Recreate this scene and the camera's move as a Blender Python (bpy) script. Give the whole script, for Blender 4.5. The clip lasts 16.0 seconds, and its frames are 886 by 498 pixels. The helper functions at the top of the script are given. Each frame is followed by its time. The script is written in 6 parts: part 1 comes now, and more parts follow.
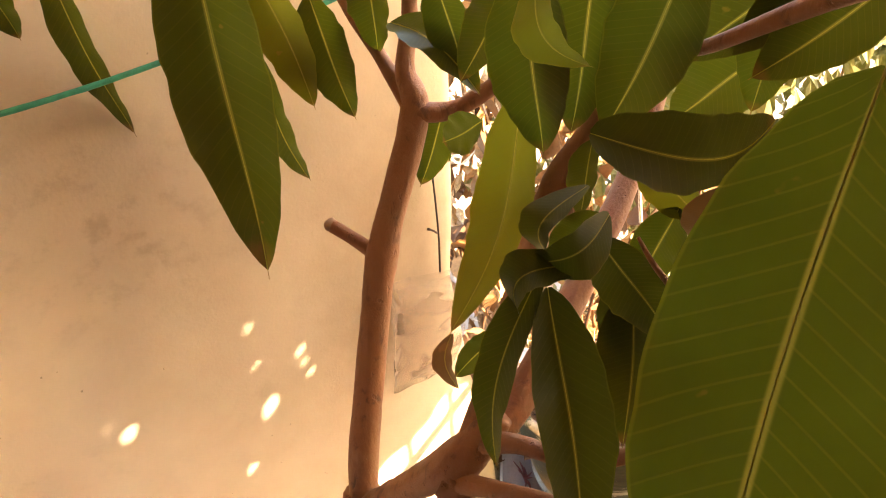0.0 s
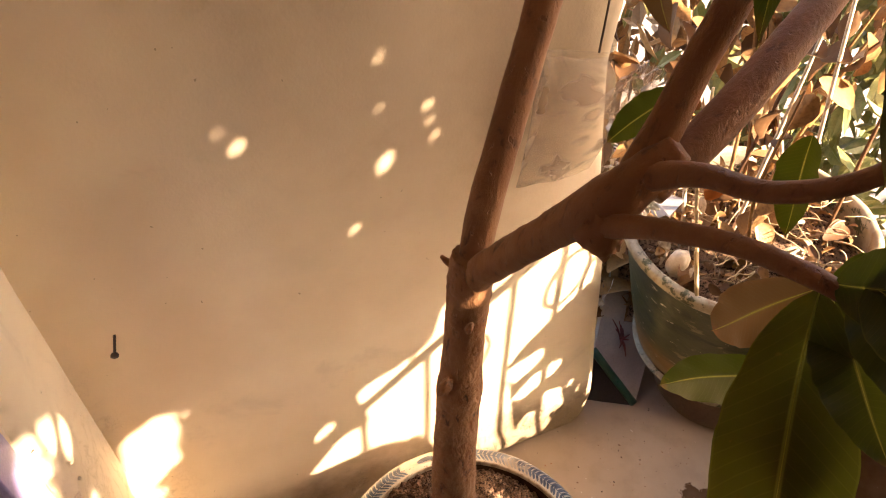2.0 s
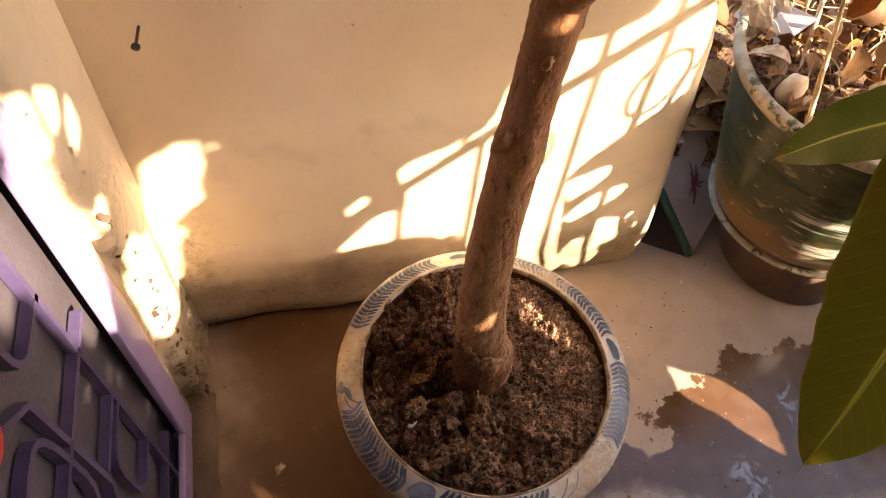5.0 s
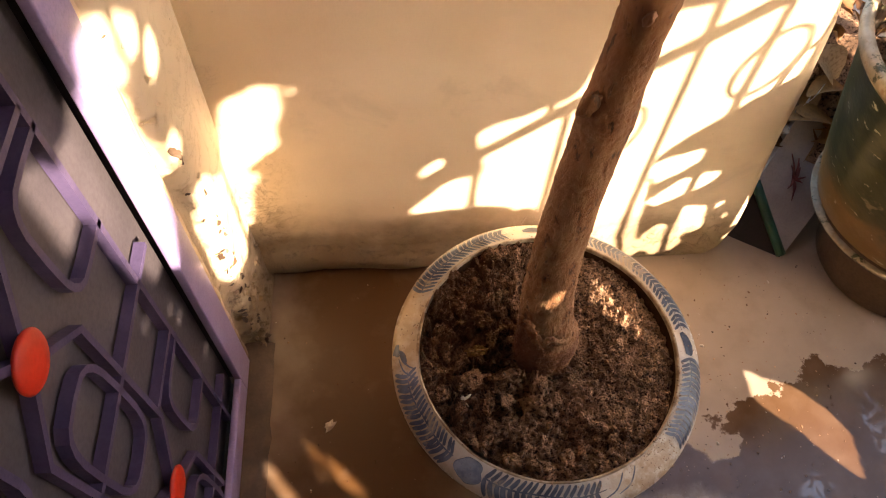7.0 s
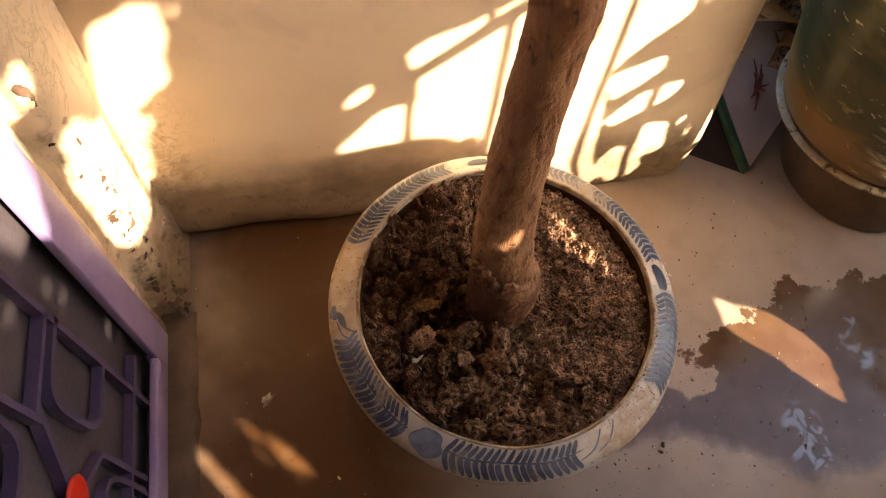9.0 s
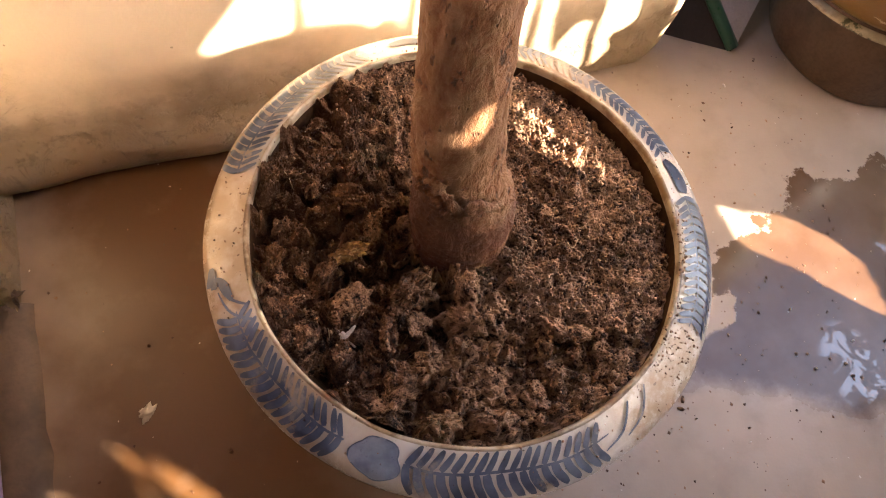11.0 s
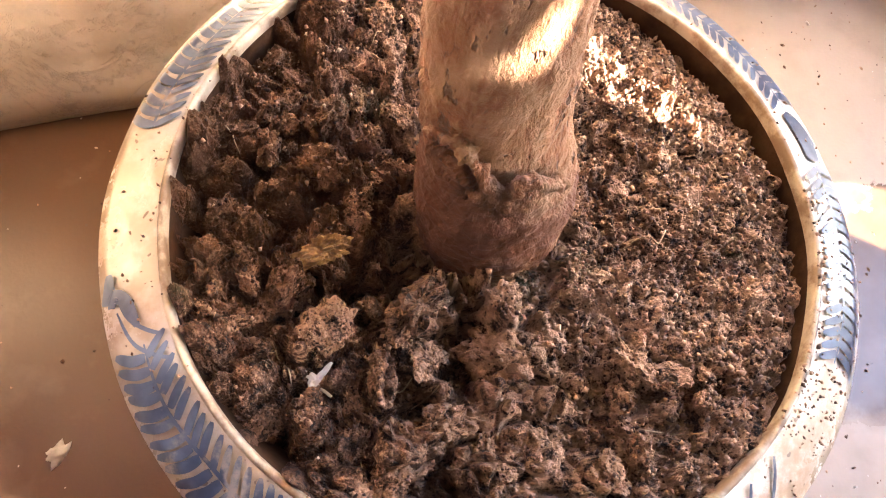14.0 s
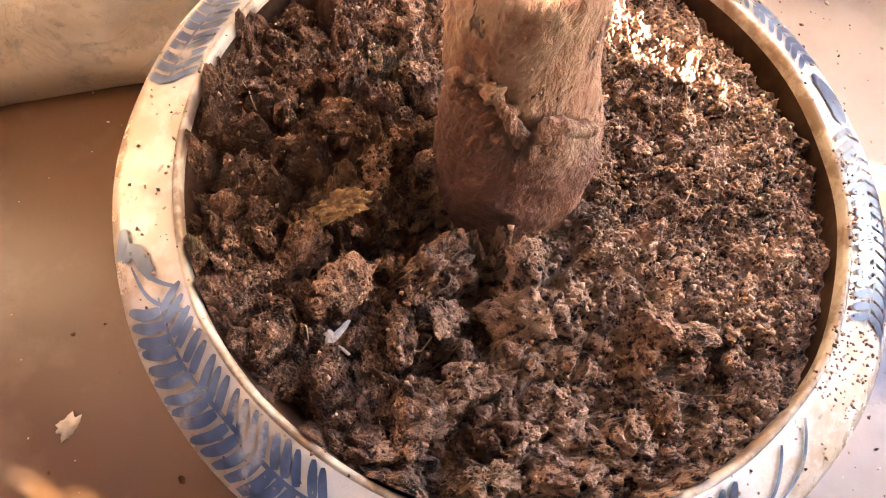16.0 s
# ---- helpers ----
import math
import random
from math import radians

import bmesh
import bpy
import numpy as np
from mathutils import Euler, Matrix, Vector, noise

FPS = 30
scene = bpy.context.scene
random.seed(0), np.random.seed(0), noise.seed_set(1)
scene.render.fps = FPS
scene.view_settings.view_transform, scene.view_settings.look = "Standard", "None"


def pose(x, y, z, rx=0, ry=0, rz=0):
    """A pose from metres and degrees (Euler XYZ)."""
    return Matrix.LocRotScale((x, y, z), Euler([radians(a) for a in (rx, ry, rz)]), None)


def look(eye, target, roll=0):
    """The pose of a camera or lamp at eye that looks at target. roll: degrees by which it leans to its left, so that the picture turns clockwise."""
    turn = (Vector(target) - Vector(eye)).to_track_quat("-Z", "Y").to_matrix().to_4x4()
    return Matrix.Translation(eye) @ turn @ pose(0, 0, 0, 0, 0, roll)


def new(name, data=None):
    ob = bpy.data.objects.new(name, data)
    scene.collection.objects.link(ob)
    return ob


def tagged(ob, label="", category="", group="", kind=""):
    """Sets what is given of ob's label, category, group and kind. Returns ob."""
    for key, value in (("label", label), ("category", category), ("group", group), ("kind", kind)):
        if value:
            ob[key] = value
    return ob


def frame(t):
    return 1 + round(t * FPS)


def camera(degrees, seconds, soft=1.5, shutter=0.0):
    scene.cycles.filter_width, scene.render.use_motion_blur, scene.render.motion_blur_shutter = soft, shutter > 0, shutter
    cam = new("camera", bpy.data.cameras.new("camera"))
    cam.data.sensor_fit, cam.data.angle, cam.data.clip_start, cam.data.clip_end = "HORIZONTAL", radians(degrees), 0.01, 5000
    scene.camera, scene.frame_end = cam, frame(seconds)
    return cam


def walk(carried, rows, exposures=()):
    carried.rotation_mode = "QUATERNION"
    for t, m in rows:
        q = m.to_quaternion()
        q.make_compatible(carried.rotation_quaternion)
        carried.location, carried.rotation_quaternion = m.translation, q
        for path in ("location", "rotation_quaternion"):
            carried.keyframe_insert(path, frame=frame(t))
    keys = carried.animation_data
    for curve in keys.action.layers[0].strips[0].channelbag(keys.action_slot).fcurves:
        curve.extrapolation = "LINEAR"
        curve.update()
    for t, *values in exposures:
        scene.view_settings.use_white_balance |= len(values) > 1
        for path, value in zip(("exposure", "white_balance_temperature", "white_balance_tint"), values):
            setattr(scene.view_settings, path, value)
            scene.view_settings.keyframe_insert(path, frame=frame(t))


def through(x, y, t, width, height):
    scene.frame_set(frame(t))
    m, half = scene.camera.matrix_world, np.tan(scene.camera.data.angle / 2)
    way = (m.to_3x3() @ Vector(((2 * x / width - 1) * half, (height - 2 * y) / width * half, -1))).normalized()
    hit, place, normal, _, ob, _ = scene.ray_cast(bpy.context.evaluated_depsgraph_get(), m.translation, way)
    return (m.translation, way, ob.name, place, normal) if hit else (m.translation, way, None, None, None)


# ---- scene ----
cam = camera(63.5, 16.0, soft=1.1)
EXPO, SUN, SKY, SHADE_ROOF = 2.8, 5.0, 0.15, 1.22
LIFT = [(0.0, 1.05, 7900, 13), (0.5, 1.1, 7900, 13), (1.0, 0.75, 7700, 14), (1.5, 0.3, 7600, 16), (2.0, 0.05, 7500, 17), (2.5, -0.1, 7500, 16), (3.5, 0.1, 7400, 17), (9.0, -0.05, 7550, 17), (11.5, 1.22, 6300, 14), (12.5, 1.78, 5800, 13), (13.0, 1.96, 5800, 13), (14.0, 2.06, 5900, 13), (16.0, 2.08, 5900, 13)]
PATH = [
    (0, (0.237, -0.611, 1.387), (1.146, 0.728, 0.212), -3.2),
    (0.5, (0.23, -0.608, 1.354), (1.068, 0.746, 0.144), -2.0),
    (1, (0.22, -0.61, 1.318), (1.001, 0.721, 0.046), 0.1),
    (1.5, (0.211, -0.603, 1.276), (0.907, 0.718, -0.055), 0.7),
    (2, (0.203, -0.598, 1.223), (0.764, 0.709, -0.182), 0.8),
    (2.5, (0.198, -0.59, 1.172), (0.658, 0.672, -0.31), 1.9),
    (3, (0.203, -0.591, 1.127), (0.572, 0.554, -0.471), 3.8),
    (3.5, (0.203, -0.592, 1.082), (0.581, 0.473, -0.568), 7.5),
    (5.8, (0.203, -0.611, 1.06), (0.486, 0.448, -0.612), 6.3),
    (6, (0.197, -0.61, 1.05), (0.425, 0.452, -0.629), 6.8),
    (6.5, (0.2, -0.609, 1.029), (0.323, 0.455, -0.66), 6.6),
    (7, (0.213, -0.598, 1.035), (0.348, 0.436, -0.671), 4.1),
    (7.5, (0.215, -0.596, 1.056), (0.382, 0.345, -0.701), 2.7),
    (8, (0.215, -0.584, 1.035), (0.407, 0.361, -0.717), 3.4),
    (8.5, (0.22, -0.561, 0.984), (0.435, 0.339, -0.79), 5.4),
    (9, (0.23, -0.537, 0.929), (0.502, 0.337, -0.85), 8.4),
    (9.2, (0.238, -0.535, 0.905), (0.53, 0.31, -0.884), 10.0),
    (11.3, (0.262, -0.447, 0.662), (0.699, 0.237, -1.166), 15.2),
    (11.5, (0.263, -0.443, 0.643), (0.697, 0.209, -1.197), 16.2),
    (12, (0.263, -0.431, 0.607), (0.669, 0.199, -1.247), 15.3),
    (12.5, (0.263, -0.425, 0.578), (0.65, 0.164, -1.293), 15.4),
    (13, (0.281, -0.412, 0.55), (0.725, 0.195, -1.304), 20.4),
    (13.5, (0.283, -0.399, 0.535), (0.685, 0.186, -1.335), 18.3),
    (14, (0.291, -0.375, 0.537), (0.709, 0.255, -1.315), 16.9),
    (14.5, (0.297, -0.373, 0.529), (0.724, 0.224, -1.331), 18.3),
    (15, (0.295, -0.374, 0.534), (0.689, 0.234, -1.33), 15.5),
    (15.5, (0.293, -0.373, 0.538), (0.682, 0.242, -1.325), 14.2),
    (16, (0.281, -0.39, 0.521), (0.685, 0.254, -1.329), 15.8),
]
walk(cam, [(t, look(eye, target, roll)) for t, eye, target, roll in PATH],
     exposures=[(t, EXPO + e, k, m) for t, e, k, m in LIFT])

# ---- light ----
TO_SUN = Vector((0.69, -0.72, 0.55)).normalized()
world = bpy.data.worlds.new("world")
scene.world = world
world.use_nodes = True
wn, wl = world.node_tree.nodes, world.node_tree.links
sky = wn.new("ShaderNodeTexSky")
sky.sky_type, sky.sun_disc = "NISHITA", False
sky.sun_elevation, sky.sun_rotation = math.asin(TO_SUN.z), math.atan2(TO_SUN.x, TO_SUN.y)
sky.dust_density = 3.0
wl.new(sky.outputs[0], wn["Background"].inputs[0])
wn["Background"].inputs[1].default_value = SKY
lamp = bpy.data.lights.new("sun", "SUN")
lamp.energy, lamp.angle, lamp.color = SUN, radians(0.4), (1.0, 0.88, 0.72)
sun = new("sun", lamp)
sun.matrix_world = look(TO_SUN * 6, (0, 0, 0))


# ---- materials ----
class Tree:
    """A small helper to wire shader nodes."""

    def __init__(self, name):
        self.mat = bpy.data.materials.new(name)
        self.mat.use_nodes = True
        self.t = self.mat.node_tree
        self.bsdf = self.t.nodes["Principled BSDF"]
        self.out = self.t.nodes["Material Output"]
        self.pos = self.add("ShaderNodeNewGeometry").outputs["Position"]

    def add(self, kind, **values):
        n = self.t.nodes.new(kind)
        for k, v in values.items():
            setattr(n, k, v)
        return n

    def put(self, socket, value):
        if isinstance(value, bpy.types.NodeSocket):
            self.t.links.new(value, socket)
        elif isinstance(value, tuple) and len(value) == 3 and socket.type == "RGBA":
            socket.default_value = (*value, 1)
        else:
            socket.default_value = value

    def math(self, op, a, b=0.0, c=0.0, clamp=False):
        n = self.add("ShaderNodeMath", operation=op, use_clamp=clamp)
        for i, v in enumerate((a, b, c)):
            self.put(n.inputs[i], v)
        return n.outputs[0]

    def noise(self, scale, detail=4.0, rough=0.55, where=None, warp=0.0):
        n = self.add("ShaderNodeTexNoise")
        self.put(n.inputs["Vector"], where or self.pos)
        for k, v in (("Scale", scale), ("Detail", detail), ("Roughness", rough), ("Distortion", warp)):
            n.inputs[k].default_value = v
        return n.outputs[0]

    def ramp(self, value, low, high):
        n = self.add("ShaderNodeMapRange", interpolation_type="SMOOTHSTEP")
        self.put(n.inputs["Value"], value)
        n.inputs["From Min"].default_value, n.inputs["From Max"].default_value = low, high
        return n.outputs[0]

    def mix(self, factor, a, b, blend="MIX"):
        n = self.add("ShaderNodeMix", data_type="RGBA", blend_type=blend)
        self.put(n.inputs[0], factor), self.put(n.inputs[6], a), self.put(n.inputs[7], b)
        return n.outputs[2]

    def stretch(self, sx, sy, sz, where=None):
        n = self.add("ShaderNodeMapping")
        self.put(n.inputs["Vector"], where or self.pos)
        n.inputs["Scale"].default_value = (sx, sy, sz)
        return n.outputs[0]

    def split(self):
        n = self.add("ShaderNodeSeparateXYZ")
        self.put(n.inputs[0], self.pos)
        return n.outputs

    def bump(self, height, strength, distance=0.002):
        n = self.add("ShaderNodeBump")
        self.put(n.inputs["Height"], height)
        n.inputs["Strength"].default_value, n.inputs["Distance"].default_value = strength, distance
        self.put(self.bsdf.inputs["Normal"], n.outputs[0])

    def set(self, colour, rough=0.6, metal=0.0, spec=0.5):
        self.put(self.bsdf.inputs["Base Color"], colour)
        self.put(self.bsdf.inputs["Roughness"], rough)
        self.put(self.bsdf.inputs["Metallic"], metal)
        self.put(self.bsdf.inputs["Specular IOR Level"], spec)
        return self.mat


def plain(name, a, b, scale, rough, bump=0.3, grain=220.0, metal=0.0, spec=0.5, depth=0.001):
    """Two tones in broad patches, with finer grain in colour and relief."""
    m = Tree(name)
    fine = m.noise(grain, 3.0)
    tone = m.mix(m.ramp(m.noise(scale, 5.0), 0.35, 0.65), a, b)
    tone = m.mix(m.math("MULTIPLY", m.ramp(fine, 0.4, 0.75), 0.25), tone, tuple(c * 0.55 for c in a))
    m.bump(fine, bump, depth)
    r = m.math("ADD", rough - 0.08, m.math("MULTIPLY", fine, 0.16))
    return m.set(tone, r, metal, spec)


def plaster():
    m = Tree("plaster")
    x, y, z = m.split()
    broad, mid, fine = m.noise(3.0, 4.0), m.noise(14.0, 6.0), m.noise(260.0, 3.0)
    tone = m.mix(m.ramp(broad, 0.35, 0.7), (0.65, 0.50, 0.33), (0.74, 0.60, 0.42))
    smudge = m.ramp(m.noise(7.0, 6.0, 0.62, warp=0.6), 0.57, 0.72)
    tone = m.mix(m.math("MULTIPLY", smudge, 0.22), tone, (0.31, 0.235, 0.17))
    # a mottled patch of grey mildew in the middle of the back wall
    gx, gz = m.math("SUBTRACT", x, 0.315), m.math("SUBTRACT", z, 1.028)
    mould = m.ramp(m.math("ADD", m.math("SQRT", m.math("ADD", m.math("MULTIPLY", gx, gx), m.math("MULTIPLY", gz, gz))), m.math("MULTIPLY", broad, 0.24)), 0.34, 0.10)
    mould = m.math("MULTIPLY", mould, m.math("ADD", 0.05, m.math("MULTIPLY", m.ramp(m.noise(26.0, 6.0, 0.66), 0.48, 0.66), 0.42)))
    tone = m.mix(mould, tone, (0.28, 0.205, 0.135))
    # a broad brown darkening over the wall round the hanging bag
    sx, sz = m.math("SUBTRACT", x, 0.48), m.math("MULTIPLY", m.math("SUBTRACT", z, 0.89), 0.75)
    ring = m.math("ADD", m.math("SQRT", m.math("ADD", m.math("MULTIPLY", sx, sx), m.math("MULTIPLY", sz, sz))), m.math("MULTIPLY", mid, 0.12))
    tone = m.mix(m.math("MULTIPLY", m.ramp(ring, 0.44, 0.14), 0.64), tone, (0.29, 0.20, 0.125))
    # darker again close round the bag
    dx, dz = m.math("SUBTRACT", x, 0.585), m.math("MULTIPLY", m.math("SUBTRACT", z, 0.84), 0.7)
    near_bag = m.math("ADD", m.math("SQRT", m.math("ADD", m.math("MULTIPLY", dx, dx), m.math("MULTIPLY", dz, dz))), m.math("MULTIPLY", mid, 0.12))
    tone = m.mix(m.math("MULTIPLY", m.ramp(near_bag, 0.22, 0.10), 0.50), tone, (0.20, 0.125, 0.07))
    # browner towards the foot, with a ragged upper edge
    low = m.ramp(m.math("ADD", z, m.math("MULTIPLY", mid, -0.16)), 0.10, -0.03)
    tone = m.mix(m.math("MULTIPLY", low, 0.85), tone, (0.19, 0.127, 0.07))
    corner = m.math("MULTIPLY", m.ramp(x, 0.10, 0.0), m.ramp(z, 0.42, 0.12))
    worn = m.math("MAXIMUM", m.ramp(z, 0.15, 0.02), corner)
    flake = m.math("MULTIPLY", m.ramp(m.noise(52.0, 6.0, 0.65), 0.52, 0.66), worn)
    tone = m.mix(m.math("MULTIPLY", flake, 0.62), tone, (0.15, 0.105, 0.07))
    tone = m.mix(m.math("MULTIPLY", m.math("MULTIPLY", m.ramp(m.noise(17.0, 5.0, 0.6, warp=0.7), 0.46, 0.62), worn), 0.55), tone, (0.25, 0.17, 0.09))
    crack = m.math("MULTIPLY", m.ramp(m.math("ABSOLUTE", m.math("SUBTRACT", m.noise(13.0, 7.0, 0.7, warp=0.8), 0.5)), 0.012, 0.002), m.math("MAXIMUM", worn, m.math("MULTIPLY", m.ramp(x, 0.03, 0.0), m.ramp(z, 0.75, 0.2))))
    tone = m.mix(m.math("MULTIPLY", crack, 0.22), tone, (0.09, 0.06, 0.04))
    speck = m.ramp(m.noise(90.0, 2.0), 0.735, 0.76)
    tone = m.mix(m.math("MULTIPLY", speck, 0.55), tone, (0.16, 0.12, 0.08))
    flake = m.math("MAXIMUM", flake, crack)
    h = m.math("ADD", m.math("MULTIPLY", mid, m.math("ADD", 0.25, m.math("MULTIPLY", worn, 0.75))), m.math("MULTIPLY", fine, 0.08))
    m.bump(m.math("SUBTRACT", h, m.math("MULTIPLY", flake, 0.9)), 0.6, 0.006)
    return m.set(tone, 0.72, 0.0, 0.3)


def cement():
    m = Tree("cement_floor")
    x, y, z = m.split()
    broad, mid, fine = m.noise(4.0, 5.0), m.noise(22.0, 6.0), m.noise(300.0, 3.0)
    tone = m.mix(m.ramp(broad, 0.3, 0.7), (0.27, 0.20, 0.145), (0.36, 0.275, 0.21))
    tone = m.mix(m.math("MULTIPLY", m.ramp(mid, 0.45, 0.75), 0.35), tone, (0.19, 0.14, 0.10))
    # brown water stain beside the pot
    near = m.math("ADD", m.math("ABSOLUTE", m.math("SUBTRACT", x, 0.16)), m.math("MULTIPLY", broad, 0.10))
    brown = m.math("MULTIPLY", m.ramp(near, 0.30, 0.10), m.math("MULTIPLY", m.ramp(m.math("ADD", y, m.math("MULTIPLY", mid, 0.1)), -0.72, -0.42), m.ramp(y, 0.20, 0.05)))
    tone = m.mix(m.math("MULTIPLY", brown, m.math("ADD", 0.74, m.math("MULTIPLY", mid, 0.6))), tone, (0.080, 0.035, 0.011))
    # wet patch with a ragged edge, and a shallow puddle in it
    rag = m.math("MULTIPLY", m.math("SUBTRACT", m.noise(13.0, 6.0, 0.65), 0.5), 0.16)
    slant = m.math("MULTIPLY", m.math("MAXIMUM", m.math("SUBTRACT", 0.816, x), 0.0), 0.61)
    far = m.math("ADD", m.math("SUBTRACT", m.math("SUBTRACT", m.math("MULTIPLY", y, -1.0), 0.215), slant), rag)
    main = m.math("MULTIPLY", m.ramp(m.math("ADD", m.math("SUBTRACT", x, 0.69), rag), 0.0, 0.007), m.ramp(far, 0.0, 0.007))
    main = m.math("MULTIPLY", main, m.ramp(m.math("ADD", x, rag), 1.25, 1.24))

    def blot(cx, cy, rx, ry, wobble):
        u, v = m.math("DIVIDE", m.math("SUBTRACT", x, cx), rx), m.math("DIVIDE", m.math("SUBTRACT", y, cy), ry)
        return m.math("ADD", m.math("SQRT", m.math("ADD", m.math("MULTIPLY", u, u), m.math("MULTIPLY", v, v))), wobble)

    lobe = m.math("MINIMUM", blot(0.585, -0.362, 0.085, 0.050, m.math("MULTIPLY", rag, 4.0)), blot(0.69, -0.39, 0.07, 0.045, m.math("MULTIPLY", rag, 4.0)))
    front = m.math("MINIMUM", m.math("MAXIMUM", m.math("MULTIPLY", m.math("SUBTRACT", x, 0.66), 0.53), -0.012), 0.068)
    front = m.math("ADD", m.math("ADD", m.math("ADD", y, 0.417), front), m.math("MULTIPLY", rag, 0.4))
    wet = m.math("MULTIPLY", m.math("MAXIMUM", main, m.ramp(lobe, 1.0, 0.9)), m.ramp(front, -0.010, 0.030))
    seep = m.math("ADD", 0.78, m.math("MULTIPLY", mid, 0.36))
    tone = m.mix(m.math("MULTIPLY", wet, seep), tone, (0.078, 0.038, 0.018))
    drop = m.math("MINIMUM", blot(0.805, -0.425, 0.034, 0.052, 0.0), blot(0.93, -0.305, 0.022, 0.06, 0.0))
    ripple = m.noise(38.0, 3.0, 0.55, warp=1.2)
    pool = m.math("MULTIPLY", m.math("MULTIPLY", wet, m.ramp(drop, 1.1, 0.7)), m.ramp(ripple, 0.515, 0.55))
    speck = m.ramp(m.noise(130.0, 2.0), 0.74, 0.765)
    tone = m.mix(m.math("MULTIPLY", speck, 0.6), tone, (0.62, 0.55, 0.45))
    dark = m.ramp(m.noise(75.0, 2.0, where=m.stretch(1, 1, 1.7)), 0.745, 0.765)
    tone = m.mix(m.math("MULTIPLY", dark, 0.7), tone, (0.07, 0.045, 0.03))
    damp = m.math("MULTIPLY", m.ramp(broad, 0.4, 0.6), 0.12)
    rough = m.math("SUBTRACT", m.math("SUBTRACT", m.math("SUBTRACT", 0.46, damp), m.math("MULTIPLY", wet, 0.26)), m.math("MULTIPLY", pool, 0.15), clamp=True)
    grain = m.math("MULTIPLY", m.math("ADD", m.math("MULTIPLY", fine, 0.3), m.math("MULTIPLY", mid, 0.6)), m.math("SUBTRACT", 1.0, m.math("MULTIPLY", wet, 0.75)))
    m.bump(grain, 0.16, 0.003)
    return m.set(tone, rough, 0.0, m.math("ADD", m.math("SUBTRACT", 0.42, m.math("MULTIPLY", wet, 0.08)), m.math("MULTIPLY", pool, 0.62)))


def bark():
    m = Tree("bark")
    x, y, z = m.split()
    ridge = m.noise(85.0, 7.0, 0.66, where=m.stretch(1, 1, 0.38), warp=0.35)
    broad, fine = m.noise(16.0, 4.0), m.noise(330.0, 4.0, 0.65)
    tone = m.mix(m.ramp(broad, 0.35, 0.65), (0.20, 0.080, 0.031), (0.27, 0.121, 0.053))
    tone = m.mix(m.math("MULTIPLY", m.ramp(ridge, 0.46, 0.66), 0.6), tone, (0.31, 0.155, 0.074))
    tone = m.mix(m.math("MULTIPLY", m.ramp(ridge, 0.44, 0.34), 0.8), tone, (0.045, 0.022, 0.012))
    young = m.math("MULTIPLY", m.ramp(z, 0.70, 0.95), m.math("ADD", 0.25, m.math("MULTIPLY", ridge, 0.7)))
    tone = m.mix(young, tone, (0.255, 0.098, 0.036))
    # older grey bark low on the trunk
    old = m.ramp(z, 0.70, 0.30)
    tone = m.mix(m.math("MULTIPLY", old, m.math("MULTIPLY", m.ramp(ridge, 0.40, 0.62), 0.8)), tone, (0.32, 0.185, 0.10))
    pit = m.ramp(m.noise(150.0, 3.0, 0.6, where=m.stretch(1, 1, 0.4)), 0.64, 0.70)
    tone = m.mix(m.math("MULTIPLY", pit, m.math("ADD", 0.25, m.math("MULTIPLY", old, 0.4))), tone, (0.04, 0.02, 0.012))
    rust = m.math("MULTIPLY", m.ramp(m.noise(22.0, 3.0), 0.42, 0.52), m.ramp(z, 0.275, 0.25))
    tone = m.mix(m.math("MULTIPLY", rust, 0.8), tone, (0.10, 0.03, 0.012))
    # deep red-brown foot; shade on its west side is put into the colour too
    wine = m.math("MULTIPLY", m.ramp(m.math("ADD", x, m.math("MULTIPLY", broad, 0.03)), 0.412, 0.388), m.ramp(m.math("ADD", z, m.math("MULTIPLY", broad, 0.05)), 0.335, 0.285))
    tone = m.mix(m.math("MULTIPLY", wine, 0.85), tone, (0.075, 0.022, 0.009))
    h = m.math("ADD", ridge, m.math("MULTIPLY", fine, 0.25))
    # smoother skin on the young wood
    rind = m.math("ADD", 0.20, m.math("MULTIPLY", m.ramp(z, 0.75, 0.30), 0.80))
    m.bump(m.math("MULTIPLY", m.math("SUBTRACT", h, m.math("MULTIPLY", pit, 0.5)), rind), 1.0, 0.009)
    return m.set(tone, 0.6, 0.0, 0.35)


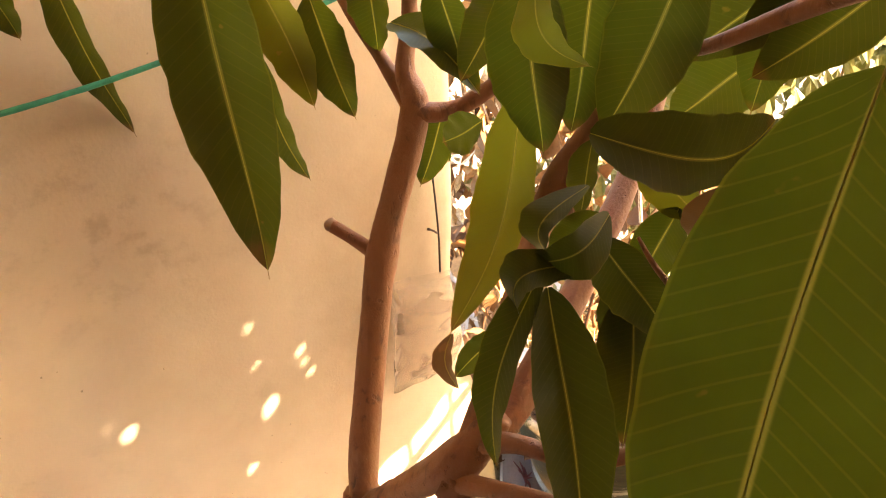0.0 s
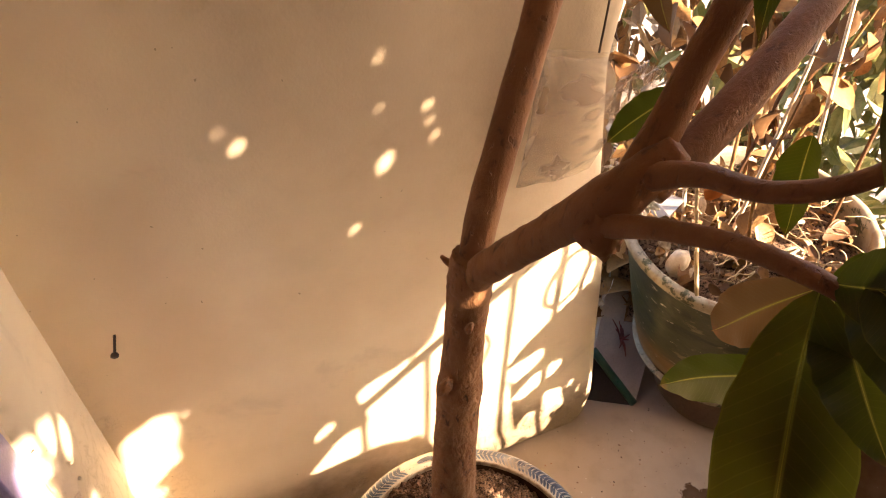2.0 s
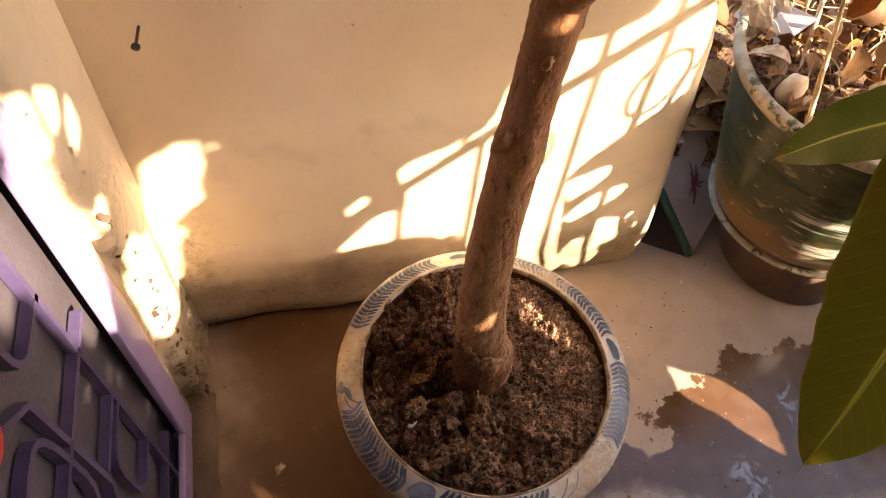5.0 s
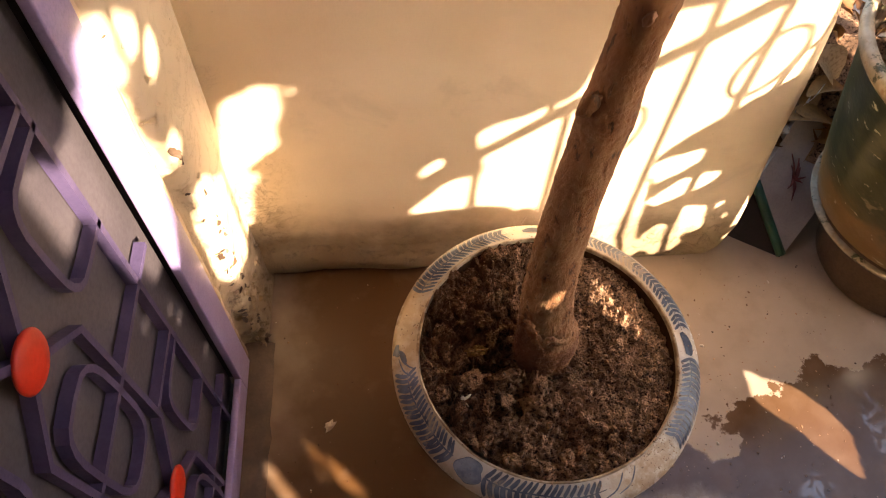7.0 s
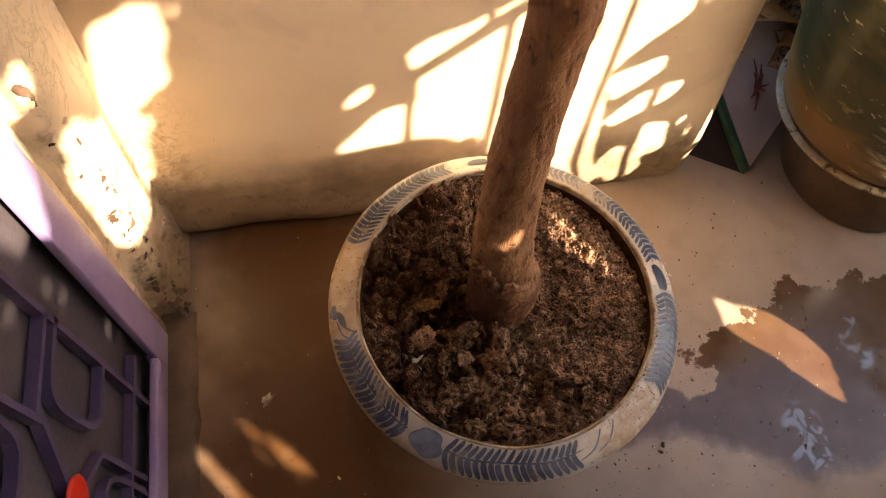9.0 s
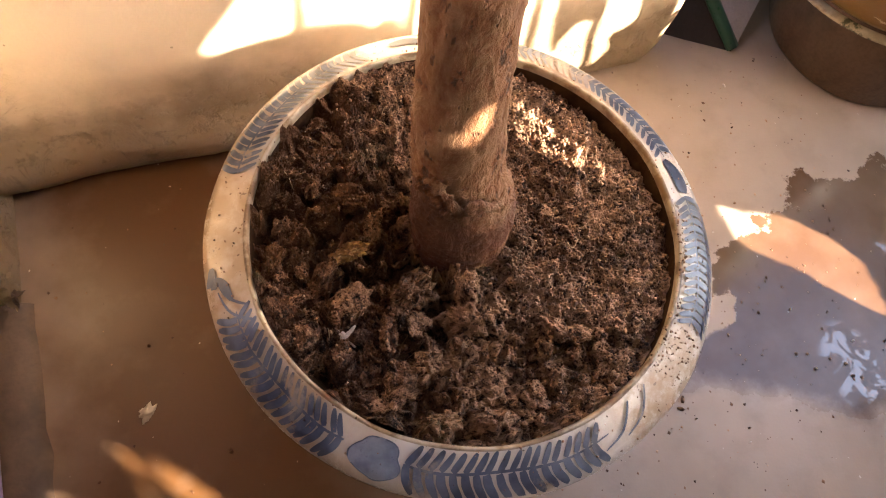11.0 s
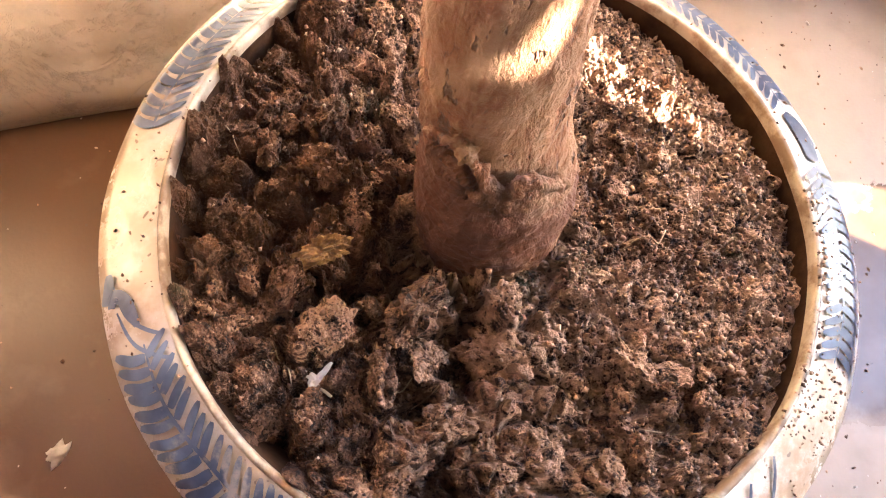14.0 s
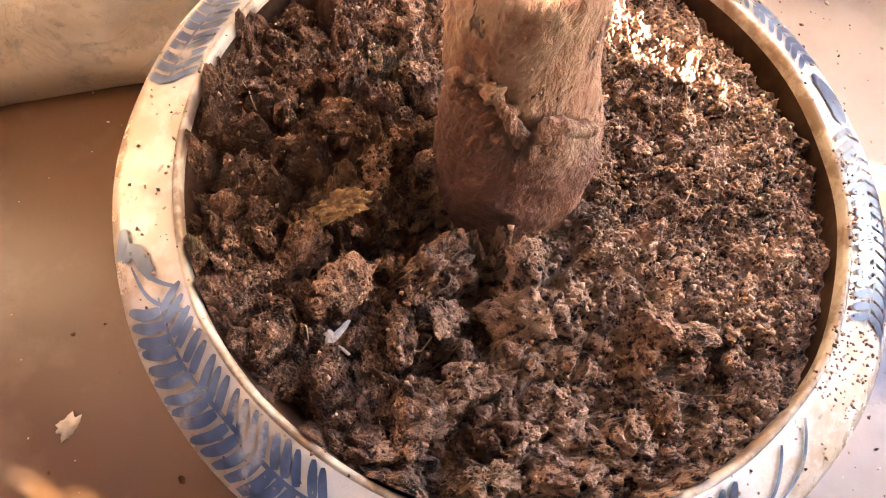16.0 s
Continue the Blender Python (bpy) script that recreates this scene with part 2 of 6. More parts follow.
def leaf_paint(name, face, edge, vein, through):
    m = Tree(name)
    uv = m.add("ShaderNodeUVMap").outputs[0]
    sp = m.add("ShaderNodeSeparateXYZ")
    m.put(sp.inputs[0], uv)
    u, v = sp.outputs[0], sp.outputs[1]
    off = m.math("ABSOLUTE", m.math("SUBTRACT", v, 0.5))
    run = m.math("SUBTRACT", m.math("MULTIPLY", u, 26.0), m.math("MULTIPLY", off, 5.0))
    saw = m.math("ABSOLUTE", m.math("SUBTRACT", m.math("FRACT", run), 0.5))
    line = m.ramp(saw, 0.085, 0.02)
    broad = m.noise(30.0, 4.0)
    tone = m.mix(m.ramp(broad, 0.35, 0.65), face, tuple(c * 0.72 for c in face))
    each = m.add("ShaderNodeObjectInfo").outputs["Random"]
    tone = m.mix(m.math("MULTIPLY", each, 0.5), tone, (face[0] * 2.2, face[1] * 1.55, face[2]))
    tone = m.mix(m.math("MULTIPLY", m.ramp(m.math("ADD", off, m.math("MULTIPLY", broad, 0.2)), 0.5, 0.62), 0.7), tone, edge)
    tone = m.mix(m.ramp(m.math("ADD", u, m.math("MULTIPLY", broad, 0.15)), 0.96, 1.04), tone, (0.20, 0.07, 0.03))
    spot = m.ramp(m.noise(55.0, 3.0), 0.70, 0.74)
    tone = m.mix(m.math("MULTIPLY", spot, 0.6), tone, (0.22, 0.10, 0.03))
    tone = m.mix(m.math("MULTIPLY", line, 0.22), tone, vein)
    # a thin yellow margin and a pale band along the midrib
    tone = m.mix(m.math("MULTIPLY", m.ramp(off, 0.478, 0.492), 0.7), tone, vein)
    tone = m.mix(m.math("MULTIPLY", m.ramp(off, 0.035, 0.012), 0.6), tone, vein)
    m.bump(m.math("ADD", m.math("MULTIPLY", line, -0.13), m.math("MULTIPLY", m.noise(240.0, 2.0), 0.2)), 0.35, 0.0012)
    m.set(tone, m.math("ADD", 0.36, m.math("MULTIPLY", broad, 0.24)), 0.0, 0.24)
    glow = m.add("ShaderNodeBsdfTranslucent")
    band = m.ramp(off, 0.030, 0.014)
    m.put(glow.inputs[0], m.mix(band, m.mix(m.math("MULTIPLY", line, 0.3), through, vein), (0.42, 0.36, 0.06)))
    both = m.add("ShaderNodeMixShader")
    both.inputs[0].default_value = 0.30
    m.t.links.new(m.bsdf.outputs[0], both.inputs[1])
    m.t.links.new(glow.outputs[0], both.inputs[2])
    m.t.links.new(both.outputs[0], m.out.inputs[0])
    return m.mat


def ceramic():
    m = Tree("glazed_ceramic")
    broad, fine = m.noise(9.0, 4.0), m.noise(60.0, 5.0)
    tone = m.mix(m.ramp(broad, 0.35, 0.65), (0.54, 0.50, 0.45), (0.58, 0.48, 0.35))
    dirt = m.math("MULTIPLY", m.ramp(m.noise(24.0, 6.0, 0.72), 0.46, 0.66), 0.75)
    tone = m.mix(dirt, tone, (0.30, 0.20, 0.11))
    # glaze rubbed off and caked with soil on the south-east of the rim
    x, y, z = m.split()
    dx, dy = m.math("SUBTRACT", x, 0.497), m.math("SUBTRACT", y, -0.402)
    rub = m.ramp(m.math("ADD", m.math("SQRT", m.math("ADD", m.math("MULTIPLY", dx, dx), m.math("MULTIPLY", dy, dy))), m.math("MULTIPLY", fine, 0.05)), 0.10, 0.05)
    rub = m.math("MULTIPLY", rub, m.ramp(m.noise(70.0, 6.0, 0.7), 0.40, 0.56))
    tone = m.mix(m.math("MULTIPLY", rub, 0.55), tone, (0.30, 0.18, 0.085))
    # brown water stain on the west of the rim, its dimmer light put in too
    stain_shade = m.math("MULTIPLY", m.ramp(m.math("ADD", x, m.math("MULTIPLY", broad, 0.08)), 0.36, 0.25), m.math("ADD", 0.50, m.math("MULTIPLY", m.ramp(fine, 0.4, 0.6), 0.30)))
    tone = m.mix(stain_shade, tone, (0.27, 0.178, 0.095))
    speck = m.ramp(m.noise(160.0, 2.0), 0.69, 0.73)
    tone = m.mix(m.math("MULTIPLY", speck, 0.75), tone, (0.10, 0.06, 0.035))
    m.bump(fine, 0.15, 0.001)
    return m.set(tone, m.math("ADD", 0.22, m.math("MULTIPLY", dirt, 0.4)), 0.0, 0.5)


def cobalt():
    m = Tree("cobalt_brushwork")
    tone = m.mix(m.ramp(m.noise(45.0, 4.0), 0.35, 0.68), (0.020, 0.029, 0.056), (0.090, 0.112, 0.158))
    tone = m.mix(m.math("MULTIPLY", m.ramp(m.noise(24.0, 6.0, 0.7), 0.55, 0.66), 0.6), tone, (0.40, 0.33, 0.25))
    return m.set(tone, 0.3)


def earth(name="dry_soil", clod=False):
    m = Tree(name)
    x, y, z = m.split()
    a, b, c = m.noise(30.0, 6.0, 0.7), m.noise(150.0, 5.0, 0.7), m.noise(700.0, 3.0, 0.7)
    patch = m.noise(14.0, 3.0)
    tone = m.mix(m.ramp(a, 0.38, 0.62), (0.060, 0.027, 0.014), (0.150, 0.072, 0.040))
    if clod:
        # each clod has dried out to a tone of its own
        each = m.add("ShaderNodeObjectInfo").outputs["Random"]
        tone = m.mix(m.math("ADD", 0.15, m.math("MULTIPLY", m.math("POWER", each, 1.3), 0.8)), tone, (0.30, 0.165, 0.095))
    tone = m.mix(m.math("MULTIPLY", m.ramp(b, 0.52, 0.66), m.math("ADD", 0.25, m.math("MULTIPLY", m.ramp(patch, 0.36, 0.62), 0.60))), tone, (0.46, 0.262, 0.155))
    # near-black in the relief's hollows: shade between crumbs put into the colour
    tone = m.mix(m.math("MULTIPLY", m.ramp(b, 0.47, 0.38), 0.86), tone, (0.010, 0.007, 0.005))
    tone = m.mix(m.math("MULTIPLY", m.ramp(c, 0.56, 0.64), m.math("MULTIPLY", m.ramp(patch, 0.34, 0.60), 0.5)), tone, (0.50, 0.315, 0.20))
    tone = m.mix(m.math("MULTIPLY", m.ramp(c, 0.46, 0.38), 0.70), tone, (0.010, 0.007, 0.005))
    # paler towards the south-east: drier, with the stronger light put into the colour too
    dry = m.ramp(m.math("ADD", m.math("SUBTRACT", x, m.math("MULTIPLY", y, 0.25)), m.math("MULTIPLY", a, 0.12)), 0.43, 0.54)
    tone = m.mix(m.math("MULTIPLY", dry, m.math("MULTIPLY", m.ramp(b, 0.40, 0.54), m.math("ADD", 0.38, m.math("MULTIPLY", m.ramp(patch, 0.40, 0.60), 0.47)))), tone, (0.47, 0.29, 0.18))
    # reddish fibre on one side and a film of moss
    red = m.math("MULTIPLY", m.ramp(m.math("ADD", x, m.math("MULTIPLY", a, 0.1)), 0.42, 0.36), m.ramp(m.math("ADD", y, m.math("MULTIPLY", a, 0.1)), -0.23, -0.17))
    tone = m.mix(m.math("MULTIPLY", red, 0.55), tone, (0.11, 0.045, 0.014))
    moss = m.math("MULTIPLY", m.ramp(m.noise(19.0, 3.0), 0.62, 0.70), 0.25)
    tone = m.mix(moss, tone, (0.10, 0.10, 0.035))
    m.bump(m.math("ADD", b, m.math("MULTIPLY", c, 0.7)), 1.0, 0.004)
    return m.set(tone, 0.9, 0.0, 0.2)


def planter_paint():
    m = Tree("weathered_planter_paint")
    x, y, z = m.split()
    wash = m.noise(9.0, 5.0, where=m.stretch(1.0, 1.0, 2.6), warp=1.4)
    tone = m.mix(m.ramp(wash, 0.38, 0.60), (0.012, 0.022, 0.008), (0.046, 0.053, 0.018))
    # the paint has gone ochre towards the foot
    tone = m.mix(m.math("MULTIPLY", m.ramp(m.math("ADD", m.math("ADD", z, m.math("MULTIPLY", wash, 0.13)), m.math("MULTIPLY", x, 0.22)), 0.515, 0.45), 0.85), tone, (0.235, 0.135, 0.042))
    rub = m.ramp(m.noise(14.0, 6.0, 0.68, where=m.stretch(1, 1, 1.8), warp=0.8), 0.60, 0.68)
    tone = m.mix(m.math("MULTIPLY", rub, 0.6), tone, (0.30, 0.24, 0.14))
    scratch = m.ramp(m.noise(46.0, 4.0, where=m.stretch(1, 1, 2.6), warp=0.6), 0.675, 0.70)
    tone = m.mix(m.math("MULTIPLY", scratch, 0.85), tone, (0.62, 0.58, 0.46))
    # pale sun stripes round the lower front, put into the paint
    sun_streak = m.ramp(m.noise(7.0, 5.0, 0.6, where=m.stretch(1, 1, 13), warp=0.3), 0.47, 0.56)
    front = m.math("MULTIPLY", m.ramp(m.math("ADD", y, m.math("MULTIPLY", wash, 0.06)), -0.085, -0.115), m.math("MULTIPLY", m.ramp(z, 0.165, 0.18), m.ramp(z, 0.325, 0.29)))
    tone = m.mix(m.math("MULTIPLY", sun_streak, m.math("MULTIPLY", front, 0.85)), tone, (0.62, 0.60, 0.50))
    m.bump(m.noise(70.0, 4.0), 0.3, 0.002)
    return m.set(tone, 0.36, 0.0, 0.45)


def film_plastic(name="clear_plastic_film", colour=(0.40, 0.275, 0.18), body=0.20):
    m = Tree(name)
    b = m.bsdf
    wrinkle = m.noise(14.0, 3.0, 0.5, warp=1.0)
    m.bump(wrinkle, 0.8, 0.006)
    m.set(colour, 0.28)
    clear = m.add("ShaderNodeBsdfTransparent")
    both = m.add("ShaderNodeMixShader")
    m.put(both.inputs[0], m.math("ADD", body, m.math("MULTIPLY", m.ramp(wrinkle, 0.48, 0.62), 0.34)))
    m.t.links.new(clear.outputs[0], both.inputs[1])
    m.t.links.new(b.outputs[0], both.inputs[2])
    m.t.links.new(both.outputs[0], m.out.inputs[0])
    return m.mat


def crumb():
    m = Tree("soil_crumb")
    n = m.add("ShaderNodeNewGeometry").outputs["Random Per Island"]
    tone = m.mix(m.math("POWER", n, 1.6), (0.034, 0.015, 0.008), (0.36, 0.20, 0.115))
    tone = m.mix(m.ramp(n, 0.95, 0.99), tone, (0.47, 0.32, 0.21))
    x, y, z = m.split()
    # crumbs on the brighter side are paler: dryness and light share this tone
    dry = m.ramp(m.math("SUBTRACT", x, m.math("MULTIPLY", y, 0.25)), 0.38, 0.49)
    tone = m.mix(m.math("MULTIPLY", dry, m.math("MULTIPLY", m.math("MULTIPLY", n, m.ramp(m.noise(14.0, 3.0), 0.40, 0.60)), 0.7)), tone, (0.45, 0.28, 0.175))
    m.bump(m.noise(500.0, 3.0), 0.6, 0.001)
    return m.set(tone, 0.85, 0.0, 0.25)


def rim_lip():
    m = Tree("soil_stained_lip")
    a = m.noise(60.0, 5.0, 0.65)
    tone = m.mix(m.ramp(a, 0.4, 0.62), (0.40, 0.32, 0.22), (0.19, 0.12, 0.065))
    m.bump(a, 0.5, 0.002)
    return m.set(tone, 0.6)


M_CRUMB, M_LIP = crumb(), rim_lip()
# stained brown, and darkened further for the shadow in the gap
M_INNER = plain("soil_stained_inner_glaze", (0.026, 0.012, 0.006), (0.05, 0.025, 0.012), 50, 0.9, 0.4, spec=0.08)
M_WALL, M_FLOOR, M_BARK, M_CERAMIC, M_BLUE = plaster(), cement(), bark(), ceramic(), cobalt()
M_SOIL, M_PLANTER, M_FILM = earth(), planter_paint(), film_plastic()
M_WASH = plain("pale_blue_wash", (0.085, 0.108, 0.165), (0.18, 0.205, 0.25), 60, 0.3, 0.1)
M_CLOD = earth("dry_clod", True)
M_WRAP = film_plastic("milky_plastic_film", (0.66, 0.58, 0.48), 0.42)
leaf_green = leaf_paint("mango_leaf_green", (0.030, 0.040, 0.004), (0.058, 0.052, 0.006), (0.13, 0.12, 0.016), (0.105, 0.122, 0.008))
# lighter copy of the leaf paint; light on the near leaf is put in
leaf_near_lit = leaf_paint("mango_leaf_near_lit", (0.042, 0.060, 0.006), (0.085, 0.082, 0.010), (0.20, 0.18, 0.022), (0.12, 0.15, 0.010))
leaf_dark = leaf_paint("mango_leaf_dark", (0.030, 0.033, 0.004), (0.045, 0.043, 0.005), (0.095, 0.092, 0.014), (0.085, 0.098, 0.008))
leaf_olive = leaf_paint("mango_leaf_olive", (0.050, 0.046, 0.006), (0.095, 0.075, 0.011), (0.16, 0.14, 0.025), (0.12, 0.115, 0.009))
leaf_yellow = leaf_paint("mango_leaf_yellowing", (0.065, 0.078, 0.008), (0.15, 0.11, 0.012), (0.16, 0.15, 0.025), (0.30, 0.29, 0.02))
leaf_dry = leaf_paint("mango_leaf_browned", (0.10, 0.055, 0.02), (0.17, 0.07, 0.03), (0.17, 0.11, 0.05), (0.24, 0.12, 0.04))


def midrib():
    m = Tree("leaf_midrib")
    m.set(m.mix(m.noise(30.0), (0.30, 0.27, 0.035), (0.38, 0.33, 0.055)), 0.5)
    glow = m.add("ShaderNodeBsdfTranslucent")
    glow.inputs[0].default_value = (0.48, 0.40, 0.06, 1)
    both = m.add("ShaderNodeMixShader")
    both.inputs[0].default_value = 0.5
    m.t.links.new(m.bsdf.outputs[0], both.inputs[1])
    m.t.links.new(glow.outputs[0], both.inputs[2])
    m.t.links.new(both.outputs[0], m.out.inputs[0])
    return m.mat


M_RIB = midrib()
M_CUT = plain("cut_wood", (0.32, 0.20, 0.12), (0.22, 0.12, 0.07), 60, 0.8, 0.4)
M_PURPLE = plain("purple_enamel", (0.25, 0.185, 0.37), (0.32, 0.25, 0.44), 18, 0.34, 0.15, 300)
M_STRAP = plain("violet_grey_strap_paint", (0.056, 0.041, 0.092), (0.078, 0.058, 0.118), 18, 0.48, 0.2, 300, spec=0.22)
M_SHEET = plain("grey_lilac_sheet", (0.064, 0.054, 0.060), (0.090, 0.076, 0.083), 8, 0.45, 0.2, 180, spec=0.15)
M_RED = plain("red_enamel", (0.56, 0.022, 0.006), (0.48, 0.018, 0.005), 40, 0.5, 0.1)
M_IRON = plain("dark_iron", (0.03, 0.022, 0.018), (0.07, 0.035, 0.02), 60, 0.6, 0.3, 300, 0.4)
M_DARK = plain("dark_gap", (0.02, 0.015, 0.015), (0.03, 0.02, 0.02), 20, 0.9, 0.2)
M_ROPE = plain("green_cord", (0.02, 0.22, 0.12), (0.03, 0.30, 0.17), 90, 0.6, 0.5, 900)
M_MARBLE = plain("pale_stone_offcut", (0.40, 0.345, 0.32), (0.50, 0.445, 0.42), 14, 0.3, 0.15)
M_GREEN = plain("green_edge", (0.02, 0.075, 0.05), (0.03, 0.11, 0.07), 30, 0.3, 0.2)
M_FOOT = plain("stained_cement_foot", (0.055, 0.030, 0.017), (0.11, 0.066, 0.038), 20, 0.55, 0.4)
M_SCRAP = plain("white_scrap", (0.70, 0.68, 0.72), (0.78, 0.76, 0.80), 60, 0.5, 0.2)
M_TWIG = plain("dry_twig", (0.20, 0.115, 0.055), (0.44, 0.30, 0.17), 40, 0.75, 0.4)
M_STONE = plain("pale_pebble", (0.55, 0.42, 0.28), (0.68, 0.55, 0.40), 40, 0.6, 0.3)


def dry_litter():
    m = Tree("dry_leaf_litter")
    each = m.add("ShaderNodeObjectInfo").outputs["Random"]
    isle = m.add("ShaderNodeNewGeometry").outputs["Random Per Island"]
    n = m.math("FRACT", m.math("ADD", each, isle))
    fine = m.noise(160.0, 4.0)
    tone = m.mix(n, (0.060, 0.022, 0.007), (0.44, 0.225, 0.075))
    tone = m.mix(m.ramp(n, 0.80, 0.95), tone, (0.58, 0.46, 0.32))
    tone = m.mix(m.math("MULTIPLY", m.ramp(fine, 0.45, 0.65), 0.4), tone, (0.10, 0.045, 0.018))
    m.bump(fine, 0.5, 0.001)
    return m.set(tone, 0.7, 0.0, 0.3)


M_DRY = dry_litter()
M_STRAW = plain("pale_straw", (0.42, 0.28, 0.13), (0.60, 0.45, 0.26), 60, 0.65, 0.3)
M_ORANGE = plain("orange_withered_leaf", (0.46, 0.13, 0.012), (0.34, 0.10, 0.02), 40, 0.6, 0.4)


def chipped_rim():
    m = Tree("chipped_cream_rim_paint")
    n = m.noise(26.0, 6.0, 0.7)
    tone = m.mix(m.ramp(m.noise(60.0, 4.0), 0.35, 0.65), (0.27, 0.225, 0.15), (0.38, 0.32, 0.225))
    tone = m.mix(m.ramp(n, 0.52, 0.58), tone, (0.05, 0.055, 0.022))
    tone = m.mix(m.math("MULTIPLY", m.ramp(n, 0.44, 0.36), 0.7), tone, (0.25, 0.15, 0.07))
    m.bump(n, 0.5, 0.003)
    return m.set(tone, 0.55)


M_CREAM = chipped_rim()
M_CHIP = plain("rotten_bark_chip", (0.30, 0.16, 0.05), (0.16, 0.075, 0.025), 240, 0.85, 0.8, 500, depth=0.002)
M_ROOT = plain("pale_root_flake", (0.50, 0.42, 0.34), (0.62, 0.54, 0.46), 60, 0.8, 0.4)
M_SHRUB = plain("shrub_leaf", (0.11, 0.125, 0.025), (0.24, 0.21, 0.07), 30, 0.45, 0.2)
M_SCREEN = plain("screen_leaf", (0.06, 0.10, 0.02), (0.09, 0.13, 0.03), 30, 0.5, 0.2)
M_RED_LEAF = plain("withered_red_sprig", (0.20, 0.035, 0.03), (0.12, 0.03, 0.025), 60, 0.7, 0.3)


# ---- mesh helpers ----
def link(name, bm, material, parent=None, label="", smooth=True):
    me = bpy.data.meshes.new(name)
    if smooth:
        for fc in bm.faces:
            fc.smooth = True
    bm.to_mesh(me)
    bm.free()
    for mt in (material if isinstance(material, (tuple, list)) else (material,)):
        me.materials.append(mt)
    ob = new(name, me)
    ob.parent = parent
    if label:
        tagged(ob, label)
    return ob


part = link


def thing(name, at, label, category, group="", kind=""):
    ob = new(name)
    ob.location = at
    ob.empty_display_size = 0.05
    return tagged(ob, label, category, group, kind)


def under(parent, ob):
    """Keeps a part where it was built when its thing's empty stands off the origin."""
    ob.parent = parent
    ob.matrix_parent_inverse = Matrix.Translation(parent.location).inverted()
    return ob


def box(bm, lo, hi, bevel=0.0, cuts=1):
    g = bmesh.ops.create_cube(bm, size=1.0)
    for v in g["verts"]:
        v.co = Vector([(a + b) / 2 + c * (b - a) for a, b, c in zip(lo, hi, v.co)])
    if bevel:
        edges = {e for v in g["verts"] for e in v.link_edges}
        bmesh.ops.bevel(bm, geom=list(edges), offset=bevel, segments=cuts, affect="EDGES", profile=0.6)


def spline(points, n):
    """n points along a smooth line through the given ones (the fourth number of each is its radius)."""
    p = [np.array(q, float) for q in points]
    p = [2 * p[0] - p[1], *p, 2 * p[-1] - p[-2]]
    out = []
    for i in range(n):
        s = i / (n - 1) * (len(p) - 3)
        k = min(int(s), len(p) - 4)
        t = s - k
        a, b, c, d = p[k:k + 4]
        out.append(0.5 * (2 * b + (c - a) * t + (2 * a - 5 * b + 4 * c - d) * t * t + (3 * b - a - 3 * c + d) * t ** 3))
    return out


def tube(bm, points, n=24, sides=12, rough=0.0, seed=0.0, cap=True, scale=40.0):
    rows = spline(points, n)
    loops = []
    ref = Vector((0.13, 0.97, 0.2))
    for i, q in enumerate(rows):
        c = Vector(q[:3])
        a = Vector(rows[max(i - 1, 0)][:3])
        b = Vector(rows[min(i + 1, n - 1)][:3])
        d = (b - a).normalized()
        u = (ref - d * ref.dot(d)).normalized()
        w = d.cross(u)
        ref = u
        ring = []
        for k in range(sides):
            an = 2 * math.pi * k / sides
            o = u * math.cos(an) + w * math.sin(an)
            r = q[3]
            if rough:
                r *= 1 + rough * noise.noise((c + o * q[3]) * scale + Vector((seed, 0, 0)))
                r *= 1 + rough * 0.6 * noise.noise((c + o * q[3]) * scale * 3.1 + Vector((seed, 5, 0)))
                if sides > 40:
                    r *= 1 + rough * 0.6 * noise.noise((c + o * q[3]) * scale * 5.0 + Vector((seed, 8, 0)))
            ring.append(bm.verts.new(c + o * r))
        loops.append(ring)
    for a, b in zip(loops, loops[1:]):
        for k in range(sides):
            bm.faces.new((a[k], a[(k + 1) % sides], b[(k + 1) % sides], b[k]))
    if cap:
        bm.faces.new(loops[0][::-1])
        bm.faces.new(loops[-1])


def lathe(bm, profile, at, sides=64, wob=0.0, tilt=None):
    loops = []
    for r, z in profile:
        ring = []
        for k in range(sides):
            an = 2 * math.pi * k / sides
            q = Vector((math.cos(an) * r, math.sin(an) * r, z))
            if wob:
                q += Vector((math.cos(an), math.sin(an), 0.4)) * wob * noise.noise(q * 18)
            if tilt:
                q = tilt @ q
            ring.append(bm.verts.new(q + Vector(at)))
        loops.append(ring)
    for a, b in zip(loops, loops[1:]):
        for k in range(sides):
            bm.faces.new((a[k], a[(k + 1) % sides], b[(k + 1) % sides], b[k]))
    return loops


def blob(bm, at, size, seed, level=2, rough=0.35, scale=1.6):
    g = bmesh.ops.create_icosphere(bm, subdivisions=level, radius=1.0)
    s = Vector(size)
    turn = Euler((seed * 1.7, seed * 2.3, seed * 0.9)).to_matrix()
    for v in g["verts"]:
        k = 1 + rough * noise.noise(v.co * scale + Vector((seed * 7.1, seed, 0))) + rough * 0.5 * noise.noise(v.co * scale * 2.7 + Vector((0, seed * 3.3, 0)))
        v.co = turn @ Vector(a * b * k for a, b in zip(v.co, s)) + Vector(at)


